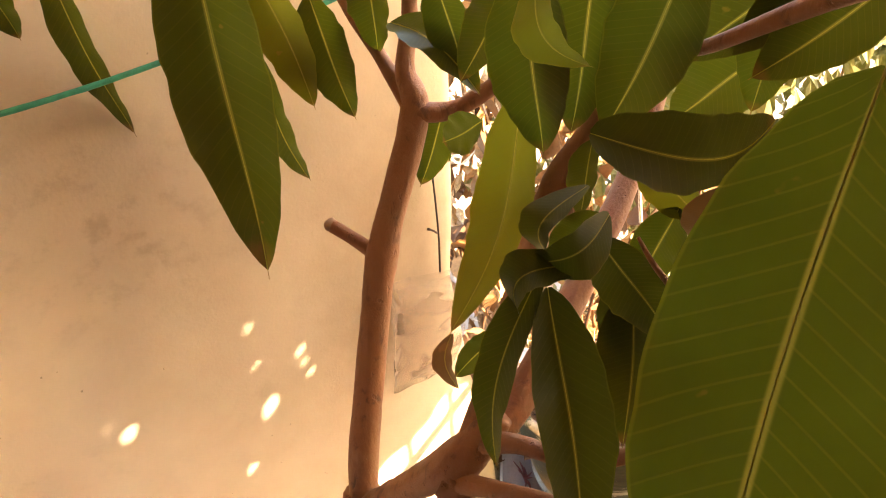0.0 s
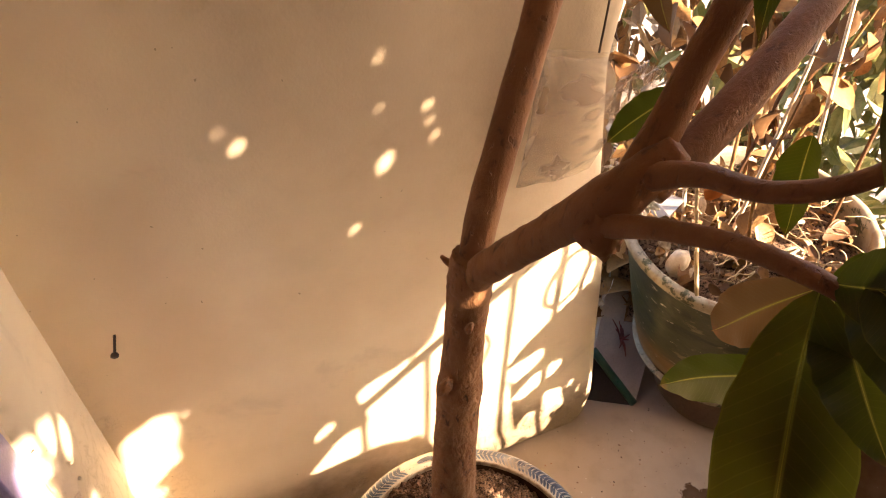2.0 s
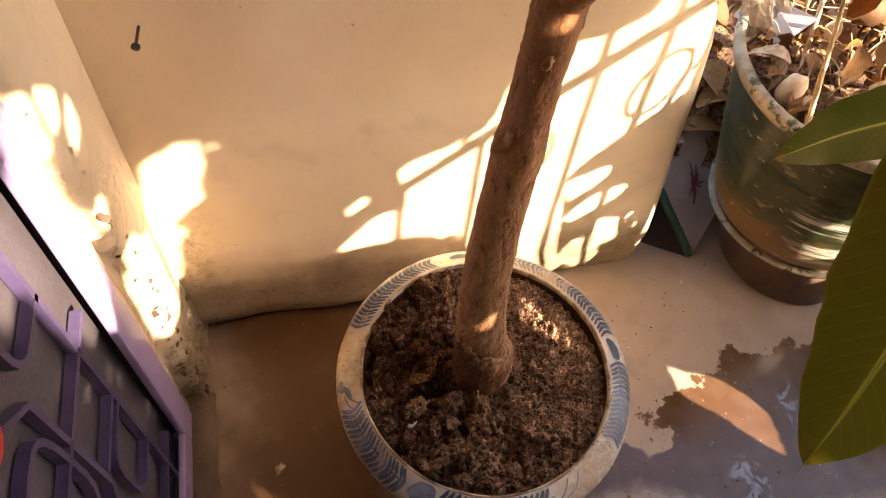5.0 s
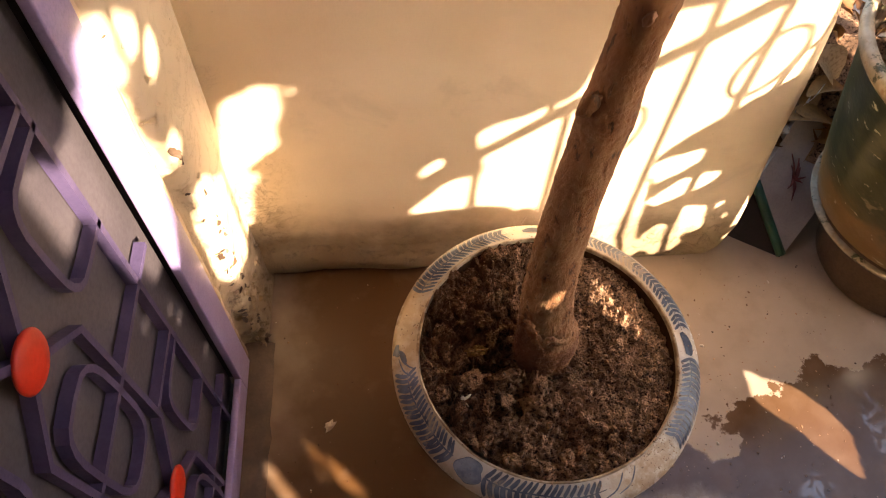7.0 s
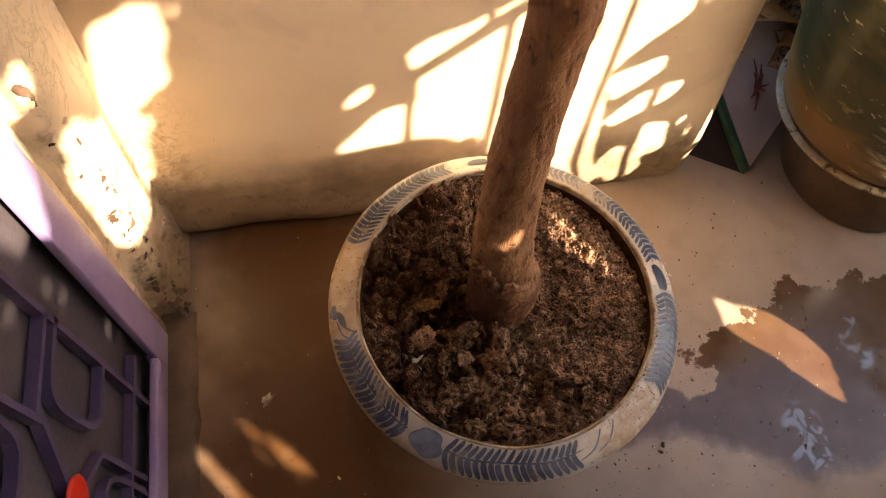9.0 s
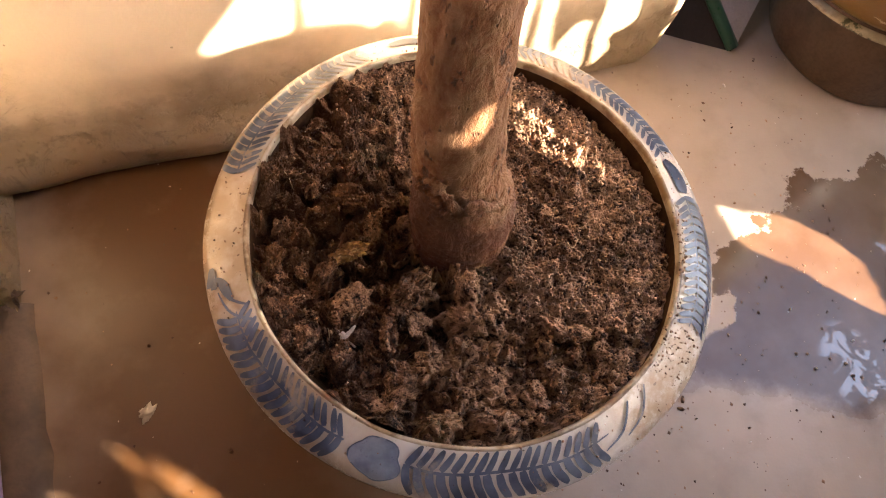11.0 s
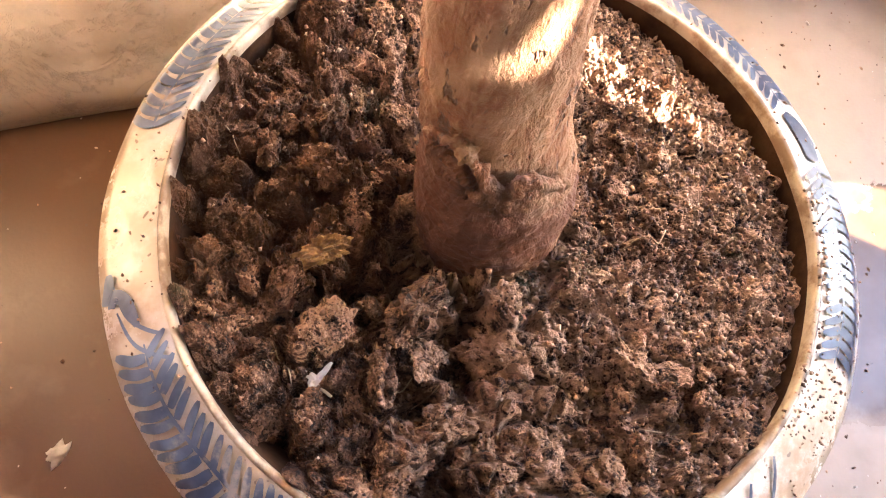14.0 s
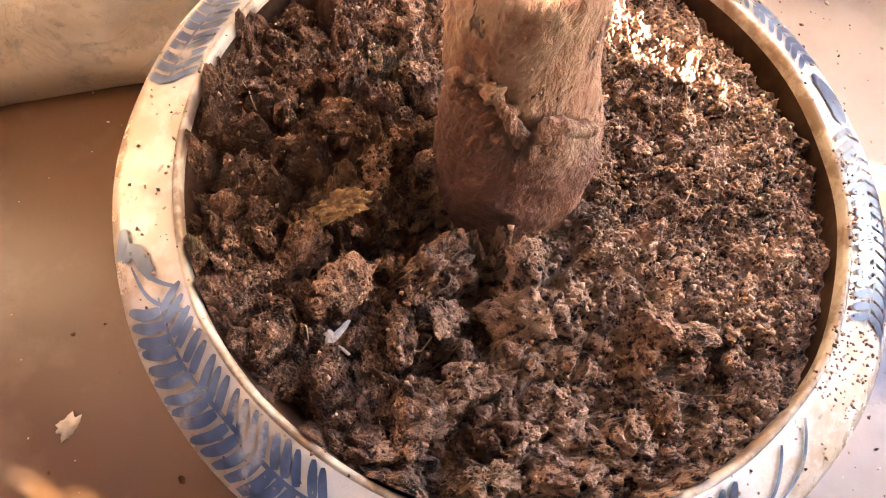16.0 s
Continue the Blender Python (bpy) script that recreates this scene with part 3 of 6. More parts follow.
# ---- the setting ----
def floor():
    bm = bmesh.new()
    xs = [-30, -8, -2] + [round(-0.6 + 0.05 * i, 3) for i in range(47)] + [3, 8, 30]
    ys = [-30, -8, -3] + [round(-1.2 + 0.05 * i, 3) for i in range(41)] + [2, 8, 30]
    grid = [[bm.verts.new((x, y, 0.0015 * noise.noise(Vector((x * 9, y * 9, 0))))) for x in xs] for y in ys]
    for a, b in zip(grid, grid[1:]):
        for i in range(len(xs) - 1):
            bm.faces.new((a[i], a[i + 1], b[i + 1], b[i]))
    tagged(link("floor", bm, M_FLOOR), "worn brown cement floor with a wet patch", "floor", kind="structure")


def back_wall():
    """Stands at y = 0; its free end leans in as it rises and is rounded over."""
    bm = bmesh.new()
    zs = [0, 0.012, 0.025, 0.038, 0.048, 0.056, 0.063, 0.071, 0.09, 0.13, 0.17, 0.22, 0.3, 0.4, 0.5, 0.58, 0.7, 0.8, 0.9, 1.1, 1.4, 1.8, 2.3]
    loops = []
    for z in zs:
        end = float(np.interp(z, [0, 0.03, 0.1, 0.3, 0.4, 0.5, 0.58, 0.8, 0.95, 2.3], [0.756, 0.770, 0.774, 0.747, 0.737, 0.722, 0.700, 0.668, 0.68, 0.68]))
        row = []
        for x in [-0.14 + i * 0.02 for i in range(int((end + 0.1) / 0.02))]:
            # a rough fillet of cement along the foot
            fillet = float(np.interp(z + 0.008 * noise.noise(Vector((x * 11, 4, 0))), [0, 0.010, 0.018, 0.045, 0.058, 0.068], [0.002, 0.010, 0.017, 0.013, 0.006, 0.0])) * max(0.0, min(1, (0.66 - x) / 0.12))
            row.append((x, -fillet * (0.8 + 0.7 * noise.noise(Vector((x * 9, z * 14, 3)))) + 0.0025 * noise.noise(Vector((x * 7, z * 7, 0))) * (0.3 + (z < 0.5))))
        rag = 0.004 * noise.noise(Vector((z * 33, 1, 0)))
        row += [(end - 0.018, 0.0), (end - 0.006 + rag, 0.004), (end + rag, 0.014), (end + rag, 0.03), (end, 0.11), (end - 0.01, 0.12), (-0.14, 0.12)]
        loops.append([bm.verts.new((x, y, z)) for x, y in row])
    least = min(len(r) for r in loops)
    loops = [r[:least - 7] + r[-7:] for r in loops]
    for a, b in zip(loops, loops[1:]):
        for k in range(least):
            bm.faces.new((a[k], a[(k + 1) % least], b[(k + 1) % least], b[k]))
    bm.faces.new(loops[-1])
    for v in [v for v in bm.verts if not v.link_faces]:
        bm.verts.remove(v)
    tagged(link("wall_north", bm, M_WALL), "smudged tan plaster wall with a worn free end", "wall", kind="structure")


def left_wall():
    """A short return beside the gate with a broken plaster edge."""
    bm = bmesh.new()
    zs = [0.0] + [0.008 + 0.008 * i for i in range(115)] + [1.2, 1.7, 2.146]
    loops = []
    for z in zs:
        edge = float(np.interp(z, [0, 0.1, 0.25, 0.35, 0.5, 0.7, 2.3], [-0.138, -0.126, -0.116, -0.124, -0.147, -0.154, -0.156]))
        edge += 0.014 * noise.noise(Vector((z * 24, 0, 0))) + 0.010 * noise.noise(Vector((z * 80, 4, 0))) + 0.006 * noise.noise(Vector((z * 190, 9, 0)))
        foot = 0.014 * max(0.0, 1 - z / 0.09)
        row = [(foot + 0.002 * noise.noise(Vector((y * 14, z * 9, 7))), y) for y in (0.02, -0.01, -0.04, -0.065, -0.085)]
        row += [(foot * 0.8 + 0.003 * noise.noise(Vector((z * 40, 2, 2))), edge + 0.008), (-0.007, edge), (-0.020, edge - 0.001), (-0.024, -0.157), (-0.14, -0.157), (-0.14, 0.02)]
        loops.append([bm.verts.new((x, y, z)) for x, y in row])
    n = len(loops[0])
    for a, b in zip(loops, loops[1:]):
        for k in range(n):
            bm.faces.new((a[k], b[k], b[(k + 1) % n], a[(k + 1) % n]))
    bm.faces.new(loops[-1])
    west = tagged(link("wall_west", bm, M_WALL), "tan plaster return with a broken crumbling edge", "wall", kind="structure")
    bm = bmesh.new()
    rows = []
    for i in range(90):
        z = 0.016 + 0.0195 * i
        y = -0.1625 + 0.0006 * noise.noise(Vector((z * 40, 3, 0)))
        out = -0.0135 + 0.0016 * noise.noise(Vector((z * 26, 6, 0)))
        near = -0.151 + 0.004 * noise.noise(Vector((z * 18, 1, 0))) + 0.002 * noise.noise(Vector((z * 70, 1, 0)))
        rows.append([bm.verts.new(q) for q in ((-0.06, y, z), (out - 0.002, y, z), (out, y + 0.002, z), (out, near - 0.002, z), (out - 0.003, near, z), (-0.06, near, z))])
    for a, b in zip(rows, rows[1:]):
        for k in range(5):
            bm.faces.new((a[k], a[k + 1], b[k + 1], b[k]))
    bm.faces.new(rows[-1])
    bmesh.ops.recalc_face_normals(bm, faces=bm.faces[:])
    tagged(link("jamb", bm, M_WALL), "thin cream plaster jamb beside the gate", "jamb", kind="structure")
    rng = random.Random(31)
    for i in range(130):
        z = abs(rng.gauss(0, 0.22)) + 0.01
        edge = float(np.interp(z, [0, 0.1, 0.25, 0.35, 0.5, 0.7, 2.3], [-0.138, -0.126, -0.116, -0.124, -0.147, -0.154, -0.156]))
        y = edge + rng.uniform(-0.006, 0.030) if i % 3 else rng.uniform(edge, -0.01)
        if i % 3 == 0:
            z = rng.uniform(0.01, 0.10)
        s = rng.uniform(0.002, 0.0055)
        bm = bmesh.new()
        blob(bm, (0.014 * max(0.0, 1 - z / 0.09) + (0.0 if y > edge + 0.006 else -0.006), y, z), (s * 0.28, s * 0.8, s * 1.3), i + 1, 2, 0.8, 2.0)
        part("plaster_flake", bm, M_FOOT if i % 3 == 1 else M_WALL, west, smooth=False)
    bm = bmesh.new()
    box(bm, (-0.34, -2.6, 0), (-0.14, -1.16, 2.146), 0.01)
    tagged(link("wall_west_far", bm, M_WALL), "tan plaster wall beyond the gate", "wall", kind="structure")
    bm = bmesh.new()
    ys = [-0.13 - 0.025 * i for i in range(44)]
    rows = []
    for y in ys:
        j = 0.006 * noise.noise(Vector((y * 30, 0, 0)))
        h = 0.003 * noise.noise(Vector((y * 22, 9, 0)))
        rows.append([bm.verts.new(q) for q in ((-0.14, y, 0.014), (-0.06, y, 0.014), (-0.02, y, 0.013 + h), (0.008 + j, y, 0.011 + h), (0.018 + j, y, 0.006), (0.024 + j, y, -0.002))])
    for a, b in zip(rows, rows[1:]):
        for k in range(5):
            bm.faces.new((a[k], b[k], b[k + 1], a[k + 1]))
    tagged(link("threshold", bm, M_FOOT), "rough cement threshold under the gate", "threshold", kind="structure")


# a clean-edged opening low in the unseen leaf screen
SLOT = [(-0.786, 0.437), (-0.778, 0.418), (-0.748, 0.384), (-0.744, 0.352), (-0.756, 0.334), (-0.831, 0.335), (-0.832, 0.363), (-0.825, 0.39), (-0.835, 0.436)]
GAPS = [(-1.567, 0.935, 0.011, 0.028), (-1.66, 0.995, 0.010, 0.020), (-1.392, 1.077, 0.012, 0.012), (-1.053, 0.866, 0.036, 0.020), (-1.284, 1.056, 0.008, 0.010)]
SPOTS = [(-0.952, 1.594, 12), (-0.956, 1.537, 12), (-0.897, 1.487, 13), (-0.895, 1.466, 10), (-0.889, 1.440, 16), (-0.950, 1.465, 30), (-1.010, 1.513, 12), (-0.994, 1.414, 15),
         (-1.156, 1.456, 15), (-1.120, 1.697, 7), (-1.125, 1.681, 8), (-1.103, 1.644, 9), (-1.112, 1.650, 8), (-1.438, 1.457, 8), (-1.60, 1.20, 8), (-1.221, 1.097, 34), (-1.053, 0.868, 60), (-1.392, 1.077, 24),
         (-1.624, 1.389, 20), (-1.616, 1.355, 18), (-1.604, 1.237, 18), (-1.694, 1.526, 20), (-1.672, 1.45, 18),
         (-1.228, 1.816, 4), (-1.243, 1.758, 2), (-1.388, 1.566, 5)]
# larger openings in the leaf screen, each an outline of (y, z) on the plane of the grille
OPENINGS = [
    [(-0.566, 0.47), (-0.49, 0.47), (-0.49, 0.665), (-0.566, 0.665)],
    SLOT,
    [(-1.017, 1.107), (-0.941, 1.085), (-0.891, 1.074), (-0.87, 1.133), (-0.803, 1.13), (-0.749, 1.108), (-0.718, 1.101), (-0.698, 1.113), (-0.657, 1.096), (-0.614, 1.004), (-0.606, 0.899),
     (-0.665, 0.885), (-0.723, 0.864), (-0.758, 0.85), (-0.724, 0.56), (-0.772, 0.602), (-0.901, 0.817), (-0.913, 0.857), (-1.004, 0.938), (-1.006, 0.989), (-0.999, 1.046)],
    [(-1.098, 1.111), (-1.073, 1.099), (-1.056, 1.073), (-1.059, 1.055), (-1.078, 1.057), (-1.093, 1.091)],
    [(-1.111, 1.006), (-1.079, 1.017), (-1.056, 1.03), (-1.024, 1.019), (-1.015, 0.999), (-1.013, 0.94)],
    [(-0.753, 0.824), (-0.733, 0.823), (-0.689, 0.812), (-0.687, 0.782), (-0.731, 0.771)],
    [(-0.733, 0.724), (-0.701, 0.746), (-0.65, 0.73), (-0.641, 0.704), (-0.666, 0.701), (-0.72, 0.702)],
    [(-0.725, 0.592), (-0.709, 0.638), (-0.67, 0.604), (-0.646, 0.531), (-0.678, 0.519)],
    [(-0.682, 0.669), (-0.634, 0.627), (-0.621, 0.55), (-0.653, 0.568)],
    [(-0.617, 0.615), (-0.608, 0.632), (-0.591, 0.57), (-0.6, 0.554)],
    [(-1.338, 1.422), (-1.315, 1.409), (-1.292, 1.41), (-1.278, 1.394), (-1.254, 1.386), (-1.257, 1.369), (-1.277, 1.349), (-1.287, 1.331), (-1.285, 1.299), (-1.307, 1.301), (-1.335, 1.293), (-1.381, 1.332), (-1.347, 1.386)],
    [(-1.381, 1.332), (-1.335, 1.293), (-1.338, 1.272), (-1.313, 1.262), (-1.333, 1.252), (-1.346, 1.226), (-1.349, 1.18), (-1.40, 1.17), (-1.477, 1.225), (-1.506, 1.267), (-1.507, 1.341), (-1.49, 1.387), (-1.477, 1.428), (-1.445, 1.404), (-1.41, 1.358)],
    [(-1.475, 1.52), (-1.464, 1.495), (-1.479, 1.491), (-1.509, 1.5), (-1.524, 1.501), (-1.537, 1.538), (-1.544, 1.573), (-1.508, 1.536)],
    [(-1.437, 1.616), (-1.433, 1.597), (-1.444, 1.587), (-1.469, 1.584), (-1.472, 1.598), (-1.458, 1.612)],
    [(-1.337, 1.518), (-1.331, 1.488), (-1.348, 1.492)],
    [(-1.533, 1.708), (-1.457, 1.648), (-1.467, 1.632), (-1.493, 1.637), (-1.527, 1.63), (-1.571, 1.688), (-1.547, 1.719)],
    [(-1.571, 1.688), (-1.527, 1.63), (-1.526, 1.608), (-1.53, 1.504), (-1.543, 1.459), (-1.559, 1.447), (-1.578, 1.421), (-1.643, 1.513), (-1.652, 1.649), (-1.645, 1.674), (-1.602, 1.66)],
    [(-1.680, 1.715), (-1.642, 1.662), (-1.661, 1.624), (-1.712, 1.618), (-1.722, 1.665)],
    [(-1.600, 1.520), (-1.568, 1.490), (-1.580, 1.440), (-1.612, 1.436), (-1.622, 1.480)],
    [(-1.257, 1.297), (-1.249, 1.298), (-1.241, 1.285), (-1.251, 1.281)],
]


def inside(y, z, outline):
    """Whether the point (y, z) lies within the outline."""
    odd = False
    for (a, b), (c, d) in zip(outline, outline[1:] + outline[:1]):
        if (b > z) != (d > z) and y < a + (z - b) * (c - a) / (d - b):
            odd = not odd
    return odd


BOUNDS = [(min(a for a, b in o), max(a for a, b in o), min(b for a, b in o), max(b for a, b in o)) for o in OPENINGS]


GX = 1.30


def right_wall():
    # unseen wall added to hold back the sun except through its openings
    bm = bmesh.new()
    for lo, hi in (((GX - 0.06, -2.6, 0), (GX + 0.06, -1.75, 2.3)), ((GX - 0.06, -1.75, 0), (GX + 0.06, -0.5, 0.26)), ((GX - 0.06, -0.4975, 0), (GX + 0.06, -0.22, 0.26)),
                   ((GX - 0.06, -1.75, 1.84), (GX + 0.06, -0.5, 2.3)), ((GX - 0.06, -0.56, 0.26), (GX + 0.06, -0.5, 0.43)), ((GX - 0.06, -0.56, 0.70), (GX + 0.06, -0.5, 1.84))):
        box(bm, lo, hi, 0.004)
    tagged(link("wall_east", bm, M_WALL), "unseen tan plaster wall added round the grille to block sun", "wall", kind="structure")
    grille = thing("window_grille", (GX, -1.1, 0.26), "dark iron window grille with scrolls and added leaves behind", "grille")
    for y, lo, hi in ((-1.742, 0.255, 1.845), (-1.5, 0.255, 1.845), (-1.38, 0.255, 1.845), (-1.26, 0.255, 1.845), (-1.128, 0.255, 1.062), (-1.014, 0.255, 1.062), (-0.90, 0.255, 1.062),
                      (-1.19, 1.062, 1.845), (-1.055, 1.062, 1.845), (-0.925, 1.062, 1.845), (-0.757, 0.50, 1.845), (-0.675, 0.50, 1.845), (-0.60, 0.255, 1.845)):
        bm = bmesh.new()
        tube(bm, [(GX, y, lo, 0.0055), (GX, y - 0.004, (lo + hi) / 2, 0.0055), (GX, y, hi, 0.0055)], 4, 6)
        under(grille, part("bar", bm, M_IRON))
    for z in (0.50, 1.062, 1.80):
        bm = bmesh.new()
        box(bm, (GX - 0.008, -1.76, z - 0.008), (GX + 0.008, -0.55, z + 0.008), 0.002)
        under(grille, part("rail", bm, M_IRON))
    for y, z in ((-0.665, 0.95), (-0.83, 0.95)):
        bm = bmesh.new()
        tube(bm, [(GX, y + 0.036 * math.cos(a), z + 0.05 * math.sin(a), 0.004) for a in [i * 0.7 for i in range(10)]], 24, 6)
        under(grille, part("scroll", bm, M_IRON))
    # unseen leaves added to cut the sunlight into patches and spots
    rng = random.Random(4)
    verts, faces = [], []

    def screen_leaf(y, z, size):
        x, spin = GX + rng.uniform(-0.035, 0.05), rng.uniform(0, 6.3)
        # where the leaf stands as the sun sees it, on the grille's plane
        sy, sz = y + 1.0435 * (x - GX), z - 0.797 * (x - GX)
        keep = size * 0.55
        if any(abs((sy - a) / (c + keep)) ** 3 + abs((sz - b) / (d + keep)) ** 3 < 1 for a, b, c, d in GAPS):
            return
        cs, sn = math.cos(spin), math.sin(spin)
        if any((((a - sy) * cs + (b - sz) * sn) / (1.4 * size + (0.0003 if r > 19 else 0.00025) * r)) ** 2 + (((b - sz) * cs - (a - sy) * sn) / (0.55 * size + (0.0003 if r > 19 else 0.00025) * r)) ** 2 < 1 for a, b, r in SPOTS):
            return
        turn = Euler((spin, rng.uniform(-0.4, 0.4), rng.uniform(-0.4, 0.4))).to_matrix()
        k = len(verts)
        shape = [turn @ (Vector(q) * size) + Vector((x, y, z)) for q in ((0, -1.3, 0), (0.1, -0.4, 0.6), (0.1, 0.5, 0.45), (0, 1.5, 0), (0.1, 0.5, -0.45), (0.1, -0.4, -0.6))]
        for q in shape + [(shape[0] + shape[1]) / 2, (shape[2] + shape[3]) / 2, (shape[3] + shape[4]) / 2, (shape[0] + shape[3]) / 2]:
            sy, sz = q.y + 1.0435 * (q.x - GX), q.z - 0.797 * (q.x - GX)
            if any(lo < sy < hi and low < sz < top and inside(sy, sz, o) for o, (lo, hi, low, top) in zip(OPENINGS, BOUNDS)):
                return
        verts.extend(shape)
        faces.extend([(k, k + 1, k + 2, k + 3), (k, k + 3, k + 4, k + 5)])

    for i in range(19000):
        screen_leaf(rng.uniform(-1.80, -0.50), rng.uniform(0.2, 1.88), rng.uniform(0.014, 0.034))
    for i in range(5000):
        screen_leaf(rng.uniform(-0.93, -0.68), rng.uniform(0.27, 0.50), rng.uniform(0.004, 0.008))
    for lo, hi, low, top in BOUNDS:
        for i in range(int(300 + 90000 * (hi - lo) * (top - low))):
            screen_leaf(rng.uniform(lo - 0.03, hi + 0.03), rng.uniform(low - 0.03, top + 0.03), rng.uniform(0.005, 0.011))
    for a, b, r in SPOTS:
        for i in range(1100 if r < 20 else 1800):
            screen_leaf(a + rng.uniform(-0.09, 0.09), b + rng.uniform(-0.08, 0.08), rng.uniform(0.004, 0.008))
    me = bpy.data.meshes.new("creeper")
    me.from_pydata(verts, [], faces)
    me.materials.append(M_SCREEN)
    tagged(new("creeper", me), "unseen leaf screen added over the grille to shape sunlight", "creeper", kind="stuff")


def closing():
    """Unseen ceiling and walls added behind and above the eye to dim the light."""
    bm = bmesh.new()
    box(bm, (-0.40, -2.72, 2.15), (SHADE_ROOF, -0.002, 2.27), 0.004)
    tagged(link("ceiling", bm, M_WALL), "unseen plaster ceiling added to dim the corner", "ceiling", kind="structure")
    bm = bmesh.new()
    box(bm, (-0.34, -2.72, 0), (1.36, -2.6, 2.146), 0.004)
    tagged(link("wall_south", bm, M_WALL), "unseen tan plaster wall added to dim the corner", "wall", kind="structure")
    bm = bmesh.new()
    box(bm, (-0.34, -1.16, 1.76), (-0.02, -0.18, 2.146), 0.004)
    tagged(link("wall_west_lintel", bm, M_WALL), "unseen tan plaster lintel added over the gate", "wall", kind="structure")


floor()
back_wall()
left_wall()
right_wall()
closing()


# ---- gate ----
GATE_Y, GATE_Z = -0.407, 0.270


def gate():
    g = thing("metal_gate", (-0.03, -0.65, 0.02), "closed purple steel gate with fretwork and red bosses", "gate")
    x0, x1 = -0.020, -0.010
    y0, y1, w, z0, z1 = -1.12, -0.165, 0.047, 0.020, 1.75

    def bar(name, lo, hi, mt, bev=0.003, label=""):
        bm = bmesh.new()
        box(bm, lo, hi, bev, 2)
        return under(g, part(name, bm, mt, label=label))

    # a flat angle-iron frame; black strips paint the shaded gap round the sheet
    bar("frame_stile", (x0, y1 - w, z0), (x1, y1, z1), M_PURPLE, 0.002)
    bar("frame_stile", (x0, y0, z0), (x1, y0 + w, z1), M_PURPLE, 0.002)
    bar("frame_rail", (x0, y0 + w, z0), (x1, y1 - w, z0 + w), M_PURPLE, 0.002)
    bar("frame_rail", (x0, y0 + w, z1 - w), (x1, y1 - w, z1), M_PURPLE, 0.002)
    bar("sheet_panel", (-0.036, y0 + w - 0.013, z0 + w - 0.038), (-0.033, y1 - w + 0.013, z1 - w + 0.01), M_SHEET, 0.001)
    bar("shade_strip", (-0.088, y1 - w + 0.018, z0 + 0.01), (x0 - 0.0005, y1 - w + 0.021, z1 - 0.01), M_DARK, 0.0)
    bar("shade_strip", (-0.088, y0 + w - 0.021, z0 + 0.01), (x0 - 0.0005, y0 + w - 0.018, z1 - 0.01), M_DARK, 0.0)
    bar("shade_strip", (-0.088, y0 + w - 0.01, z0 + 0.001), (x0 - 0.0005, y1 - w + 0.01, z0 + 0.004), M_DARK, 0.0)
    # black sheet added so that the gap reads as unlit
    bar("void_backing", (-0.090, y0 + 0.02, z0 + 0.02), (-0.080, y1 - 0.02, z1 - 0.02), M_DARK, 0.0)

    def strap(points, closed=False, depth=0.0105, th=0.0032, name="strap"):
        """A flat bar set on edge, just clear of the sheet, that follows points (y, z)."""
        bm = bmesh.new()
        p = [Vector((0, a, b)) for a, b in points]
        n = len(p)
        rows = []
        for i in range(n):
            a = p[(i - 1) % n] if closed or i else p[0]
            b = p[(i + 1) % n] if closed or i < n - 1 else p[-1]
            d = (b - a).normalized()
            o = Vector((0, -d.z, d.y)) * th
            rows.append([bm.verts.new(p[i] + o * s + Vector((xx, 0, 0))) for s, xx in ((-1, -0.0306), (-1, -0.0306 + depth), (1, -0.0306 + depth), (1, -0.0306))])
        for a, b in list(zip(rows, rows[1:])) + ([(rows[-1], rows[0])] if closed else []):
            for k in range(3):
                bm.faces.new((a[k], a[k + 1], b[k + 1], b[k]))
            bm.faces.new((a[3], a[0], b[0], b[3]))
        if not closed:
            bm.faces.new(rows[0][::-1]), bm.faces.new(rows[-1])
        bmesh.ops.recalc_face_normals(bm, faces=bm.faces[:])
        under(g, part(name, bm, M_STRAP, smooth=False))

    def loop(yc, zc, ry, rz, side=0):
        pts = []
        for i in range(20):
            a = 2 * math.pi * i / 20
            c, s = math.cos(a), math.sin(a)
            pts.append((yc + ry * math.copysign(abs(c) ** 0.55, c), zc + rz * math.copysign(abs(s) ** 0.55, s)))
        if side:
            pts = [q for q in pts[5:16]]
            pts = [(yc + ry, pts[0][1])] + pts + [(yc + ry, pts[-1][1])]
            if side < 0:
                pts = [(2 * GATE_Y - a, b) for a, b in pts]
        strap(pts, closed=not side, name="loop")

    for s in (1, -1):
        def my(y):
            return y if s > 0 else 2 * GATE_Y - y
        strap([(my(-0.268), z0 + w - 0.004), (my(-0.268), z1 - w)])
        for k in range(5):
            zk = GATE_Z + 0.332 * k
            strap([(my(GATE_Y - 0.002), zk - 0.0025), (my(-0.356), zk - 0.060), (my(-0.356), max(zk - 0.248, z0 + w))])
            strap([(my(GATE_Y + 0.001), zk + 0.002), (my(-0.356), zk + 0.072), (my(-0.356), zk + 0.084)])
            strap([(my(-0.268), zk + 0.084), (my(-0.354), zk + 0.084)])
            strap([(my(-0.226), zk - 0.150), (my(GATE_Y), zk - 0.150)])
            loop(-0.301, zk + 0.006, 0.037, 0.058, s)
    for k in range(5):
        zk = GATE_Z + 0.332 * k
        loop(GATE_Y, zk - 0.150, 0.037, 0.078)
        bm = bmesh.new()
        lathe(bm, [(0.0001, 0.0), (0.018, 0.0), (0.0215, 0.001), (0.0222, 0.003), (0.020, 0.005), (0.012, 0.0062), (0.0001, 0.0065)], (0, 0, 0), 28)
        for v in bm.verts:
            v.co = Vector((-0.0215 + v.co.z, GATE_Y + v.co.x, zk + v.co.y))
